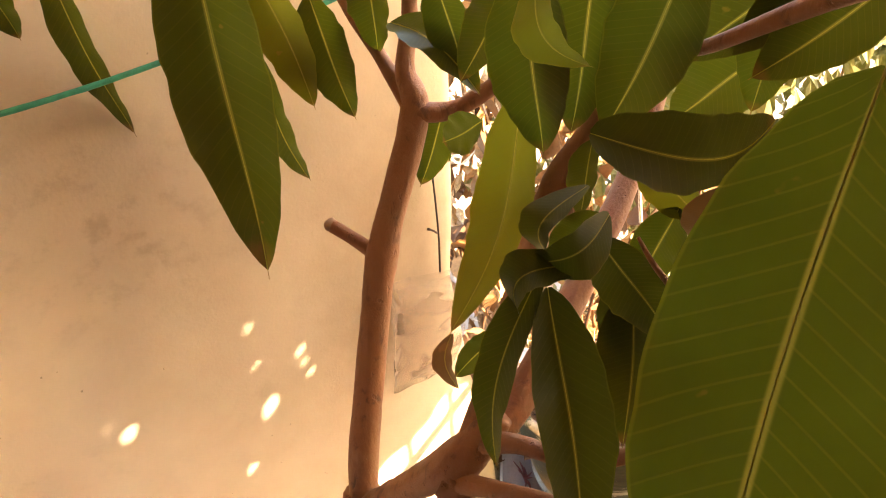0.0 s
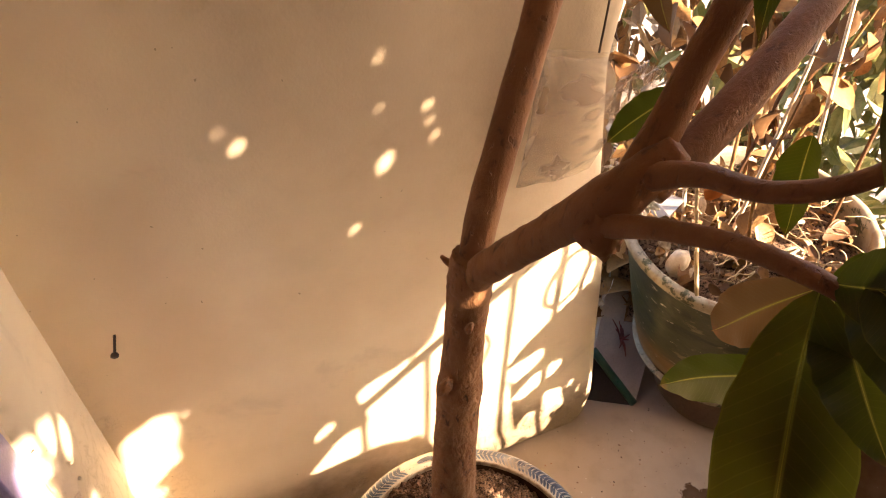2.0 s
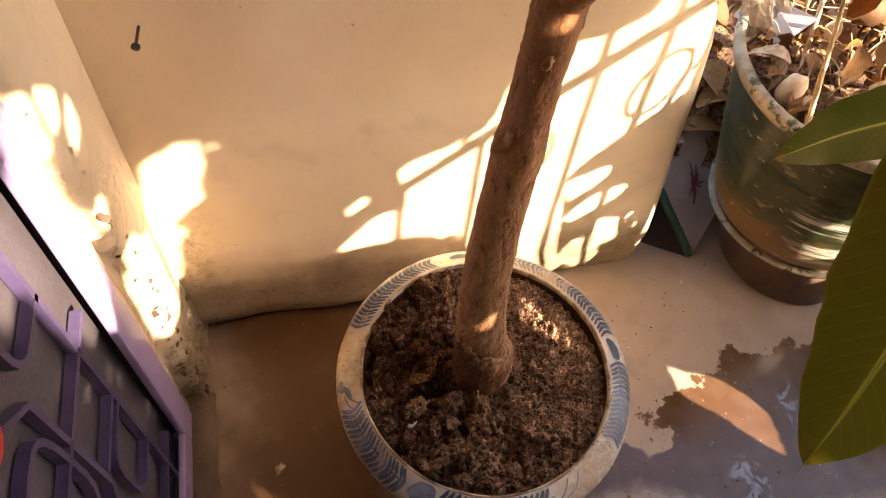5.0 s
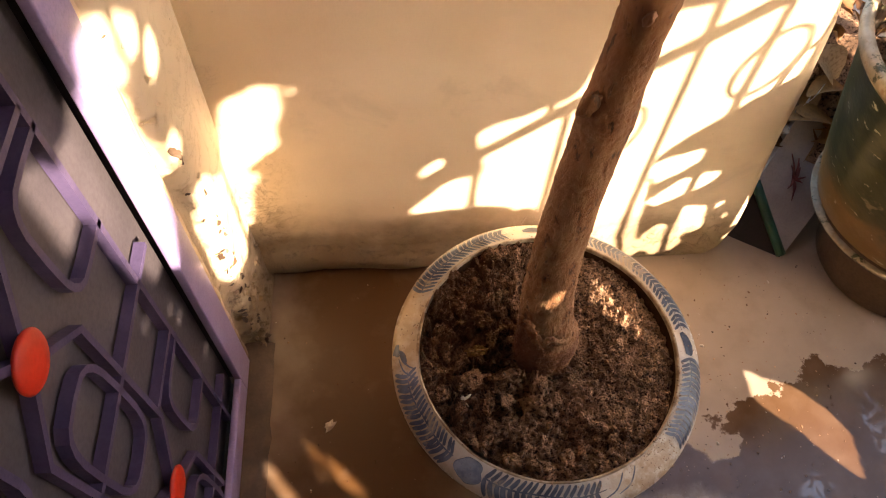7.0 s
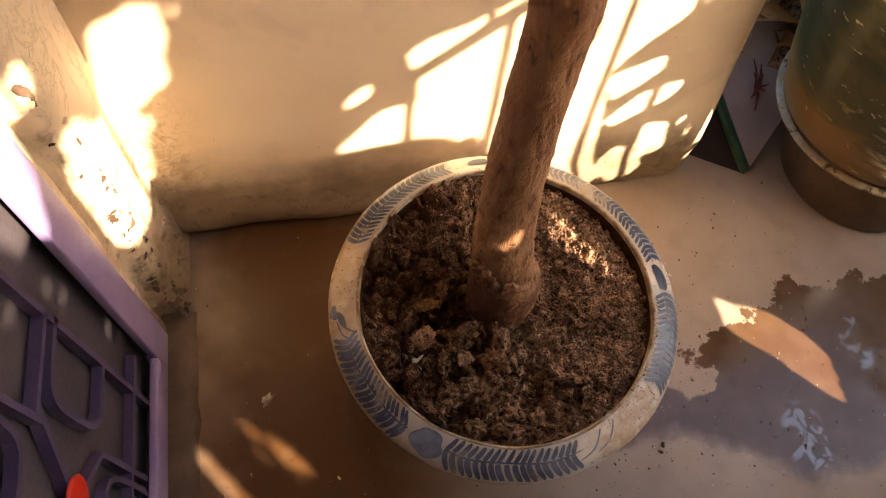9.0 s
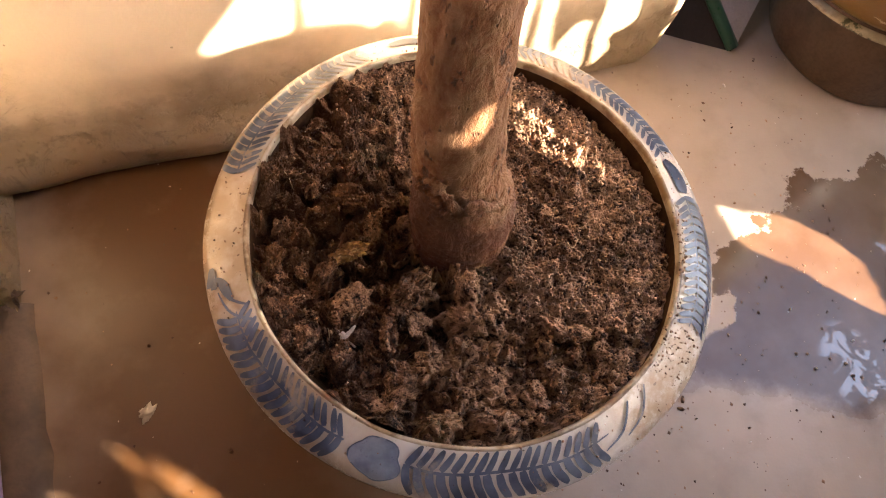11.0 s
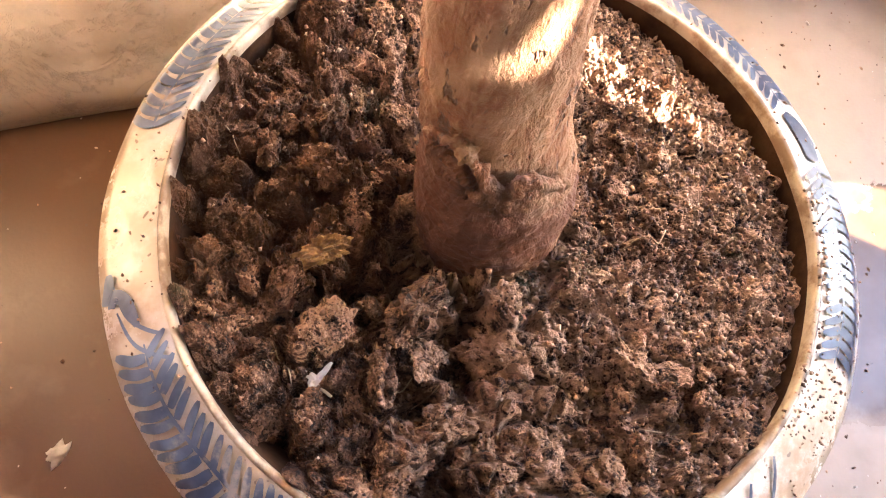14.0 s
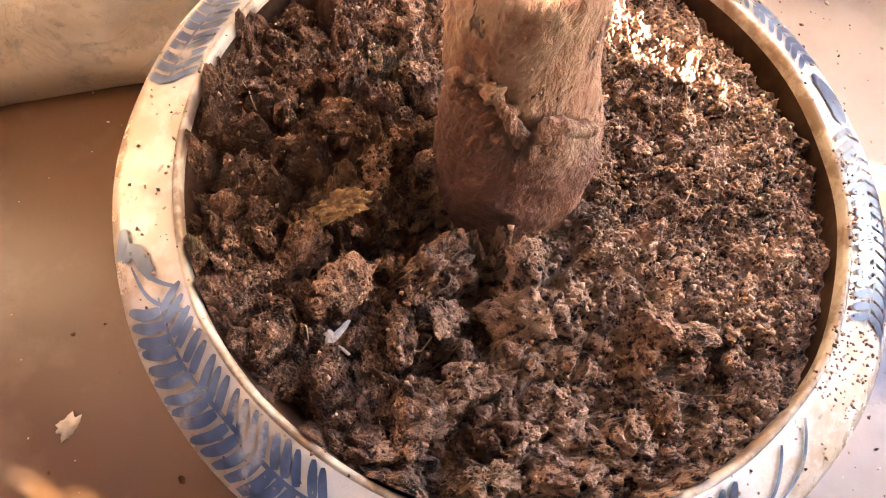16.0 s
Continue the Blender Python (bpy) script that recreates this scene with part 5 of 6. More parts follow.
leaf((0.379, -0.151, 1.311), (0.371, -0.184, 1.066), 0.068, (-0.484, -0.865, 0.133), -0.015, leaf_green, 0.4)
leaf((0.313, -0.022, 1.277), (0.348, 0.007, 1.119), 0.032, (-0.665, -0.696, -0.273), 0.01, leaf_green, 0.4)
leaf((0.270, -0.036, 1.283), (0.282, -0.031, 1.223), 0.029, (-0.495, -0.852, -0.170), 0.0, leaf_green, 0.4)
leaf((0.448, -0.045, 1.170), (0.4745, -0.0352, 1.0327), 0.034, (-0.796, -0.605, -0.025), 0.01, leaf_green, 0.4)
leaf((0.446, -0.061, 1.248), (0.478, -0.074, 1.127), 0.045, (-0.658, -0.747, -0.095), 0.0, leaf_yellow, 0.4)
leaf((0.497, -0.049, 1.213), (0.510, -0.086, 1.110), 0.045, (-0.690, -0.704, 0.170), 0.01, leaf_green, 0.4)
leaf((0.528, -0.100, 1.248), (0.535, -0.088, 1.161), 0.039, (-0.858, -0.494, -0.137), 0.0, leaf_green, 0.4)
leaf((0.523, -0.134, 1.204), (0.543, -0.220, 1.160), 0.043, (-0.130, -0.478, 0.868), 0.02, leaf_green, 0.4)
leaf((0.537, -0.178, 1.244), (0.539, -0.210, 1.172), 0.035, (-0.804, -0.549, 0.228), 0.0, leaf_green, 0.4)
leaf((0.555, -0.240, 1.252), (0.503, -0.250, 1.196), 0.035, (-0.576, -0.529, 0.623), 0.0, leaf_green, 0.4)
leaf((0.605, -0.088, 1.097), (0.574, -0.081, 1.012), 0.041, (-0.747, -0.626, 0.225), 0.0, leaf_green, 0.4)
leaf((0.504, -0.311, 1.211), (0.415, -0.353, 1.094), 0.040, (-0.715, -0.273, 0.644), -0.02, leaf_yellow, 0.4)
leaf((0.416, -0.352, 1.096), (0.406, -0.373, 1.072), 0.016, (-0.861, -0.116, 0.495), 0.01, leaf_dry, 0.4)
leaf((0.488, -0.329, 1.288), (0.498, -0.339, 1.183), 0.047, (-0.815, -0.578, -0.027), 0.0, leaf_green, 0.4)
leaf((0.454, -0.375, 1.301), (0.463, -0.402, 1.263), 0.023, (-0.939, -0.344, 0.022), 0.02, leaf_yellow, 0.4)
leaf((0.529, -0.340, 1.291), (0.512, -0.345, 1.192), 0.044, (-0.832, -0.528, 0.171), 0.0, leaf_green, 0.4)
leaf((0.515, -0.410, 1.312), (0.499, -0.382, 1.212), 0.046, (-0.927, -0.374, 0.038), 0.0, leaf_green, 0.4)
leaf((0.443, -0.423, 1.246), (0.457, -0.496, 1.274), 0.036, (-0.755, 0.097, 0.649), -0.03, leaf_dark, 0.4)
leaf((0.457, -0.482, 1.241), (0.451, -0.476, 1.216), 0.013, (-0.981, -0.059, 0.187), 0.01, leaf_dry, 0.4)
leaf((0.568, -0.429, 1.291), (0.561, -0.425, 1.219), 0.033, (-0.949, -0.304, 0.083), 0.0, leaf_green, 0.4)
leaf((0.468, -0.402, 1.226), (0.453, -0.413, 1.193), 0.019, (-0.907, 0.043, 0.420), 0.0, leaf_green, 0.4)
leaf((0.481, -0.420, 1.222), (0.489, -0.458, 1.197), 0.023, (-0.860, -0.400, 0.316), 0.0, leaf_yellow, 0.4)
leaf((0.417, -0.448, 1.242), (0.405, -0.450, 1.210), 0.018, (-0.941, 0.044, 0.336), 0.02, leaf_green, 0.4)
leaf((0.425, -0.453, 1.228), (0.393, -0.437, 1.211), 0.02, (-0.555, -0.777, 0.298), 0.02, leaf_green, 0.4)
leaf((0.437, -0.438, 1.203), (0.458, -0.470, 1.154), 0.029, (-0.661, -0.727, 0.186), 0.0, leaf_green, 0.4)
leaf((0.414, -0.458, 1.211), (0.388, -0.446, 1.184), 0.02, (-0.727, 0.003, 0.687), 0.03, leaf_green, 0.4)
leaf((0.456, -0.447, 1.167), (0.430, -0.474, 1.102), 0.034, (-0.864, -0.240, 0.442), 0.0, leaf_green, 0.4)
leaf((0.395, -0.449, 1.216), (0.364, -0.455, 1.116), 0.02, (-0.940, -0.167, 0.297), 0.012, leaf_green, 0.4)
leaf((0.393, -0.453, 1.207), (0.369, -0.508, 1.101), 0.032, (-0.409, -0.773, 0.485), 0.0, leaf_dark, 0.7)
leaf((0.458, -0.434, 1.169), (0.458, -0.466, 1.104), 0.033, (-0.731, -0.611, 0.303), 0.0, leaf_dark, 0.4)
leaf((0.483, -0.445, 1.203), (0.474, -0.435, 1.151), 0.025, (-0.946, -0.308, 0.104), 0.0, leaf_green, 0.4)
leaf((0.454, -0.423, 1.201), (0.436, -0.408, 1.168), 0.02, (-0.895, -0.228, 0.382), 0.0, leaf_green, 0.4)
leaf((0.490, -0.290, 1.188), (0.494, -0.242, 1.153), 0.028, (-0.997, 0.069, -0.017), 0.0, leaf_green, 0.4)
leaf((0.649, -0.017, 1.049), (0.677, 0.080, 0.903), 0.05, (-0.800, -0.414, -0.434), 0.0, leaf_green, 0.4)
leaf((0.555, -0.485, 1.308), (0.533, -0.437, 1.249), 0.036, (-0.962, -0.144, 0.231), 0.0, leaf_green, 0.4)
leaf((0.668, -0.375, 1.218), (0.647, -0.315, 1.146), 0.05, (-0.80, -0.45, 0.40), 0.01, leaf_green, 0.4)
leaf((0.705, -0.280, 1.225), (0.704, -0.329, 1.138), 0.045, (-0.80, -0.50, 0.30), 0.0, leaf_dark, 0.4)
leaf((0.585, -0.448, 1.318), (0.546, -0.386, 1.239), 0.047, (-0.931, -0.259, 0.256), 0.0, leaf_dark, 0.4)
leaf((0.4195, -0.538, 1.316), (0.3345, -0.5735, 1.146), 0.066, (-0.762, -0.434, 0.481), 0.01, leaf_near_lit, 0.24)
leaf((0.465, -0.459, 0.975), (0.494, -0.536, 1.016), 0.041, (-0.811, 0.004, 0.585), 0.01, leaf_dark, 0.4)
leaf((0.470, -0.467, 0.975), (0.470, -0.558, 0.962), 0.04, (-0.711, -0.104, 0.696), 0.0, leaf_dark, 0.4)
leaf((0.500, -0.487, 0.967), (0.514, -0.554, 0.976), 0.031, (-0.786, -0.077, 0.613), 0.0, leaf_green, 0.4)
leaf((0.485, -0.461, 0.896), (0.514, -0.352, 0.726), 0.036, (-0.75, -0.35, 0.56), 0.008, leaf_dark, 0.4)
leaf((0.481, -0.445, 0.950), (0.454, -0.534, 0.683), 0.076, (-0.763, -0.587, 0.273), 0.012, leaf_olive, 0.3)
leaf((0.493, -0.436, 0.936), (0.477, -0.399, 0.866), 0.037, (-0.980, -0.116, 0.161), 0.01, leaf_dry, 0.4)
leaf((0.497, -0.446, 0.935), (0.463, -0.529, 0.915), 0.041, (-0.689, 0.104, 0.718), 0.0, leaf_green, 0.4)
leaf((0.498, -0.440, 0.939), (0.515, -0.479, 0.987), 0.029, (-0.846, 0.221, 0.486), 0.0, leaf_green, 0.4)
leaf((0.509, -0.446, 0.918), (0.467, -0.502, 0.825), 0.05, (-0.814, -0.256, 0.522), 0.0, leaf_yellow, 0.4)
leaf((0.468, -0.471, 0.986), (0.447, -0.558, 1.020), 0.042, (-0.769, 0.389, 0.508), 0.0, leaf_green, 0.4)
leaf((0.563, -0.416, 0.995), (0.557, -0.454, 0.937), 0.03, (-0.933, -0.250, 0.259), 0.0, leaf_green, 0.4)
leaf((0.580, -0.335, 0.947), (0.554, -0.366, 0.891), 0.032, (-0.904, -0.017, 0.428), 0.0, leaf_green, 0.4)
leaf((0.564, -0.221, 0.919), (0.521, -0.199, 0.864), 0.03, (-0.784, -0.433, 0.444), 0.0, leaf_dark, 0.4)


# ---- beyond the end of the wall ----
QC = Vector((1.036, -0.010, 0.140))
# the planter leans over the path
QT = Matrix.Rotation(radians(-5), 3, "Y") @ Matrix(((1, 0, -0.11), (0, 1, -0.03), (0, 0, 1)))



def planter():
    at = Vector((QC.x + 0.022, QC.y - 0.016, 0.0))
    foot = thing("plinth", at, "stained round cement plinth under a planter", "plinth")
    bm = bmesh.new()
    lathe(bm, [(0.0005, 0.0), (0.118, 0.0), (0.122, 0.006), (0.124, 0.06), (0.120, 0.128), (0.114, 0.134), (0.0005, 0.134)], at, 48, 0.002)
    under(foot, part("drum", bm, M_FOOT))
    p = thing("planter", QC, "weathered green and cream round planter full of dry leaves", "planter")
    bm = bmesh.new()
    lathe(bm, [(0.0005, 0.006), (0.146, 0.006), (0.155, 0.018), (0.162, 0.06), (0.170, 0.14), (0.178, 0.23), (0.183, 0.29), (0.186, 0.312)], QC, 96, 0.0025, QT)
    under(p, part("body", bm, M_PLANTER))
    bm = bmesh.new()
    lathe(bm, [(0.150, 0.002), (0.1605, 0.002), (0.1625, 0.0035), (0.1625, 0.0055), (0.160, 0.007), (0.152, 0.0075)], QC, 96, 0.0, QT)
    under(p, part("base_ring", bm, M_CREAM, label="pale raised base ring"))
    bm = bmesh.new()
    lathe(bm, [(0.184, 0.309), (0.191, 0.312), (0.1945, 0.320), (0.193, 0.331), (0.187, 0.335), (0.179, 0.332), (0.176, 0.318), (0.170, 0.26)], QC, 96, 0.004, QT)
    under(p, part("rim", bm, M_CREAM, label="worn cream rim"))
    bm = bmesh.new()
    lathe(bm, [(0.171, 0.278), (0.12, 0.292), (0.06, 0.298), (0.001, 0.30)], QC, 40, 0.012, QT)
    tagged(link("planter_soil", bm, M_SOIL), "dry soil in the weathered planter", "soil", kind="stuff")


def curl(bm, at, size, turn, twist):
    """One curled dry leaf."""
    rows = []
    for i in range(6):
        u = i / 5
        w = size * 0.32 * math.sin(math.pi * (0.08 + 0.86 * u))
        a = twist * u
        c = Vector((size * (u - 0.5), 0, size * 0.35 * math.sin(a)))
        rows.append([bm.verts.new(turn @ (c + Vector((0, s * w, abs(s) * w * 0.6))) + Vector(at)) for s in (-1, 0, 1)])
    for a, b in zip(rows, rows[1:]):
        for k in range(2):
            bm.faces.new((a[k], a[k + 1], b[k + 1], b[k]))


def litter():
    rng = random.Random(11)
    for i in range(290):
        a, r = rng.uniform(0, 6.28), 0.162 * math.sqrt(rng.uniform(0.02, 1))
        at = QC + QT @ Vector((r * math.cos(a), r * math.sin(a), 0.296 + rng.uniform(-0.004, 0.04)))
        bm = bmesh.new()
        curl(bm, at, rng.choice((0.012, 0.015, 0.018, 0.022, 0.028, 0.036, 0.05)), Euler((rng.uniform(-1, 1), rng.uniform(-1, 1), rng.uniform(0, 6))).to_matrix(), rng.uniform(0.6, 3))
        tagged(link("dry_leaf", bm, M_DRY), "curled dry brown leaf in the planter", "dry leaf", "dry leaves in the planter")
    for i in range(110):
        a, r = rng.uniform(0, 6.28), 0.15 * math.sqrt(rng.uniform(0, 1))
        at = QC + QT @ Vector((r * math.cos(a), r * math.sin(a), 0.305 + rng.uniform(0, 0.03)))
        d = Vector((rng.uniform(-1, 1), rng.uniform(-1, 1), rng.uniform(-0.2, 0.5))).normalized() * rng.uniform(0.008, 0.035)
        bm = bmesh.new()
        tube(bm, [(*(at - d), 0.0016), (*(at + Vector((0, 0, 0.006))), 0.0014), (*(at + d), 0.001)], 6, 5)
        tagged(link("dry_stalk", bm, M_TWIG), "broken dry stalk lying in the planter", "stalk", "stalks in the planter")
    # more of it lies heaped behind the planter, against the end of the wall
    bm = bmesh.new()
    for i in range(150):
        u = rng.uniform(0, 1)
        at = Vector((0.80 + 0.16 * rng.random() + 0.05 * u, 0.13 + 0.22 * u, 0.03 + rng.uniform(0, 0.30) * (0.35 + 0.65 * u)))
        curl(bm, at, rng.choice((0.03, 0.04, 0.05, 0.07, 0.09)), Euler((rng.uniform(-1, 1), rng.uniform(-1, 1), rng.uniform(0, 6))).to_matrix(), rng.uniform(0.6, 3))
    tagged(link("heaped_leaves", bm, M_DRY), "dry brown leaves heaped behind the planter", "dry leaves", kind="stuff")
    # dark filler heap added where the ground behind lies in shade
    bm = bmesh.new()
    blob(bm, (0.92, 0.30, 0.06), (0.17, 0.15, 0.20), 2, 4, 0.5, 2.0)
    for v in bm.verts:
        v.co.z = max(v.co.z, 0.0)
    tagged(link("dark_filler_heap", bm, M_SOIL, smooth=False), "dark soil heap added behind the planter for its shaded ground", "heap", kind="stuff")
    # stems that still stand in the planter
    for i in range(16):
        a, r = rng.uniform(0, 6.28), 0.13 * math.sqrt(rng.uniform(0, 1))
        at = QC + QT @ Vector((r * math.cos(a) + 0.03, r * math.sin(a) + 0.04, 0.28))
        lean = Vector((rng.uniform(-0.10, 0.22), rng.uniform(-0.05, 0.28), rng.uniform(0.30, 0.75)))
        bm = bmesh.new()
        tube(bm, [(*at, 0.0035), (*(at + lean * 0.5 + Vector((rng.uniform(-0.03, 0.03), rng.uniform(-0.03, 0.03), 0))), 0.0028), (*(at + lean), 0.0014)], 14, 6)
        for j in range(10):
            c = at + lean * rng.uniform(0.25, 1)
            curl(bm, c, rng.uniform(0.03, 0.07), Euler((rng.uniform(-2, 2), rng.uniform(-2, 2), rng.uniform(0, 6))).to_matrix(), rng.uniform(0.5, 2.5))
        tagged(link("dead_plant", bm, M_DRY), "tall withered stem with dry leaves in the planter", "dead plant", "withered stems")
    # a pale cane, stringy straw and a few large curled leaves
    bm = bmesh.new()
    tube(bm, [(0.800, -0.118, 0.470, 0.0030), (0.792, -0.100, 0.535, 0.0033), (0.796, -0.092, 0.545, 0.0028), (0.790, -0.062, 0.640, 0.0026), (0.795, -0.035, 0.76, 0.0020)], 20, 7)
    tagged(link("dry_cane", bm, M_STRAW), "pale jointed dry cane standing in the planter", "cane")
    for i in range(46):
        a, r = rng.uniform(0, 6.28), 0.15 * math.sqrt(rng.uniform(0, 1))
        at = QC + QT @ Vector((r * math.cos(a), r * math.sin(a), 0.318 + rng.uniform(0, 0.035)))
        an, ln = rng.uniform(0, 6.28), rng.uniform(0.03, 0.08)
        row = []
        for j in range(5):
            an += rng.uniform(-0.7, 0.7)
            row.append((*at, 0.0011 - 0.00012 * j))
            at = at + Vector((math.cos(an), math.sin(an), rng.uniform(-0.2, 0.55))) * ln * 0.25
        bm = bmesh.new()
        tube(bm, row, 14, 5)
        tagged(link("straw", bm, M_STRAW), "bent pale straw among dry leaves in the planter", "straw", "straws in the planter")
    for at, size, turn, twist in (((0.872, -0.055, 0.500), 0.045, (0.5, -0.2, 0.9), 2.2), ((0.905, -0.105, 0.488), 0.042, (-0.4, 0.3, 2.4), 1.6), ((0.935, 0.020, 0.515), 0.045, (0.9, -0.5, 0.2), 2.6)):
        bm = bmesh.new()
        curl(bm, at, size, Euler(turn).to_matrix(), twist)
        tagged(link("dry_leaf", bm, M_DRY), "large curled dry brown leaf in the planter", "dry leaf", "dry leaves in the planter")
    bm = bmesh.new()
    curl(bm, (0.885, -0.005, 0.560), 0.050, Euler((0.3, -1.1, 0.7)).to_matrix(), 1.3)
    tagged(link("dry_leaf", bm, M_ORANGE), "bright orange withered leaf in the planter", "dry leaf", "dry leaves in the planter")
    bm = bmesh.new()
    blob(bm, QC + QT @ Vector((-0.142, -0.02, 0.325)), (0.026, 0.020, 0.016), 2, 3, 0.15)
    tagged(link("pebble", bm, M_STONE), "smooth pale pebble at the planter's rim", "pebble")
    bm = bmesh.new()
    top = [bm.verts.new(q) for q in ((0.856, 0.097, 0.482), (0.888, 0.040, 0.491), (0.860, 0.033, 0.473), (0.845, 0.044, 0.451))]
    low = [bm.verts.new(v.co + Vector((0.006, 0.008, -0.004))) for v in top]
    bm.faces.new(top), bm.faces.new(low[::-1])
    for k in range(4):
        bm.faces.new((top[k], low[k], low[(k + 1) % 4], top[(k + 1) % 4]))
    bmesh.ops.recalc_face_normals(bm, faces=bm.faces[:])
    tagged(link("shard", bm, M_MARBLE, smooth=False), "broken pale shard among dry leaves", "shard")


def offcut():
    """A pale slab that leans low beside the wall's end."""
    bm = bmesh.new()
    a, b, c = Vector((0.826, 0.085, 0.090)), Vector((0.876, -0.012, 0.006)), Vector((0.915, 0.195, 0.172))
    n = (b - a).cross(c - a).normalized()
    if n.z < 0:
        n = -n
    pts = [a, b, b + (c - a) * 1.0 + Vector((0.02, 0, 0)), c]
    top = [bm.verts.new(q) for q in pts]
    low = [bm.verts.new(q - n * 0.012) for q in pts]
    bm.faces.new(top), bm.faces.new(low[::-1])
    for k in range(4):
        bm.faces.new((top[k], low[k], low[(k + 1) % 4], top[(k + 1) % 4]))
    bmesh.ops.recalc_face_normals(bm, faces=bm.faces[:])
    s = thing("stone_offcut", (0.905, 0.01, 0.0), "pale leaning stone offcut with a green edge", "slab")
    under(s, part("slab", bm, M_MARBLE, smooth=False))
    bm = bmesh.new()
    e = (b - a).normalized()
    o = n * 0.0008
    side = n.cross(e)
    if side.dot(c - a) > 0:
        side = -side
    tube(bm, [(*(a - n * 0.006 + side * 0.002), 0.0085), (*((a + b) / 2 - n * 0.006 + side * 0.002), 0.0085), (*(b - n * 0.004 + side * 0.002), 0.0085)], 6, 8)
    under(s, part("edge", bm, M_GREEN, label="dark green painted edge"))
    # dark sheet that stands for the shade beneath the leaning slab
    bm = bmesh.new()
    foot = [Vector((0.788, 0.036, 0.0)), Vector((0.872, -0.014, 0.0)), a - n * 0.014, Vector((0.80, 0.09, 0.085))]
    front = [bm.verts.new(q) for q in foot]
    back = [bm.verts.new(q + Vector((0.02, 0.03, 0.0))) for q in foot]
    bm.faces.new(front), bm.faces.new(back[::-1])
    for k in range(4):
        bm.faces.new((front[k], back[k], back[(k + 1) % 4], front[(k + 1) % 4]))
    bmesh.ops.recalc_face_normals(bm, faces=bm.faces[:])
    under(s, part("shade_sheet", bm, M_DARK, label="dark sheet standing for the shade under the slab", smooth=False))
    rng = random.Random(6)
    o = a + (b - a) * 0.45 + (c - a) * 0.42 + n * 0.004
    sprig = thing("withered_sprig", o, "withered dark red sprig on the stone offcut", "sprig")
    for i in range(11):
        d = ((b - a) * rng.uniform(-1, 1) + (c - a) * rng.uniform(-1, 1)) * 0.25
        bm = bmesh.new()
        tube(bm, [(*o, 0.002), (*(o + d * 0.5 + n * 0.006), 0.0018), (*(o + d + n * 0.003), 0.0008)], 6, 5)
        under(sprig, part("twig", bm, M_RED_LEAF))


def plastic_bag():
    b = thing("plastic_bag", (0.61, -0.01, 0.84), "crumpled clear plastic bag hung on the wall by a wire", "bag")
    bm = bmesh.new()
    zs = [0.845 - 0.012 * i for i in range(16)]
    rows = []
    for i, z in enumerate(zs):
        u = i / 15
        x0, x1 = 0.556 - 0.006 * u, 0.652 + 0.012 * math.sin(u * 3)
        deep = 0.008 + 0.030 * math.sin(math.pi * min(1, 0.15 + u * 0.8))
        row = []
        for k in range(28):
            a = 2 * math.pi * k / 28
            q = Vector(((x0 + x1) / 2 + (x1 - x0) / 2 * math.cos(a), -0.006 - deep * (0.5 + 0.5 * math.sin(a)), z - 0.02 * (0.5 + 0.5 * math.cos(a)) * (1 - u)))
            q += Vector((0.004, 0.003, 0.003)) * noise.noise(q * 55)
            q.y = min(q.y, -0.004)
            row.append(bm.verts.new(q))
        rows.append(row)
    for p, q in zip(rows, rows[1:]):
        for k in range(28):
            bm.faces.new((p[k], p[(k + 1) % 28], q[(k + 1) % 28], q[k]))
    bm.faces.new(rows[-1][::-1])
    under(b, part("film", bm, M_FILM))
    bm = bmesh.new()
    tube(bm, [(0.640, -0.008, 0.825, 0.0014), (0.638, -0.012, 0.90, 0.0012), (0.634, -0.010, 1.0, 0.0012), (0.630, -0.006, 1.08, 0.0012)], 14, 6)
    tube(bm, [(0.637, -0.011, 0.888, 0.0015), (0.629, -0.014, 0.897, 0.0013), (0.622, -0.014, 0.902, 0.0018)], 6, 6)
    under(b, part("wire", bm, M_IRON))
    bm = bmesh.new()
    blob(bm, (0, 0, 0), (0.050, 0.018, 0.024), 9, 5, 0.55, 1.8)
    for v in bm.verts:
        crease = 0.5 - abs(noise.noise(Vector((v.co.x * 45 + v.co.z * 30, v.co.z * 60, 2))))
        v.co = Vector((0.737, -0.002, 0.588)) + Euler((0.2, -0.45, 0.2)).to_matrix() @ (v.co * (1 + 0.35 * crease))
    tagged(link("plastic_wrap", bm, M_WRAP, smooth=False), "crumpled milky plastic wrap at the wall's end", "plastic sheet", "plastic scraps")
    bm = bmesh.new()
    rows = [[bm.verts.new(Vector((0.7405 + 0.007 * k + 0.010 * u, 0.002 + 0.006 * k, 0.362 + 0.040 * u - 0.004 * k)) + Vector((0, -1, 0)) * 0.004 * math.sin(3 * u)) for k in (0, 1)] for u in (0, 0.25, 0.5, 0.75, 1)]
    for p, q in zip(rows, rows[1:]):
        bm.faces.new((p[0], p[1], q[1], q[0]))
    bmesh.ops.solidify(bm, geom=bm.faces[:], thickness=0.0012)
    tagged(link("paper_scrap", bm, M_SCRAP, smooth=False), "white folded scrap stuck to the wall's worn end", "scrap")
    bm = bmesh.new()
    blob(bm, (0.705, 0.006, 0.750), (0.022, 0.018, 0.045), 4, 4, 0.6, 1.6)
    tagged(link("plastic_wrap", bm, M_FILM, smooth=False), "crumpled clear plastic at the wall's end", "plastic sheet", "plastic scraps")


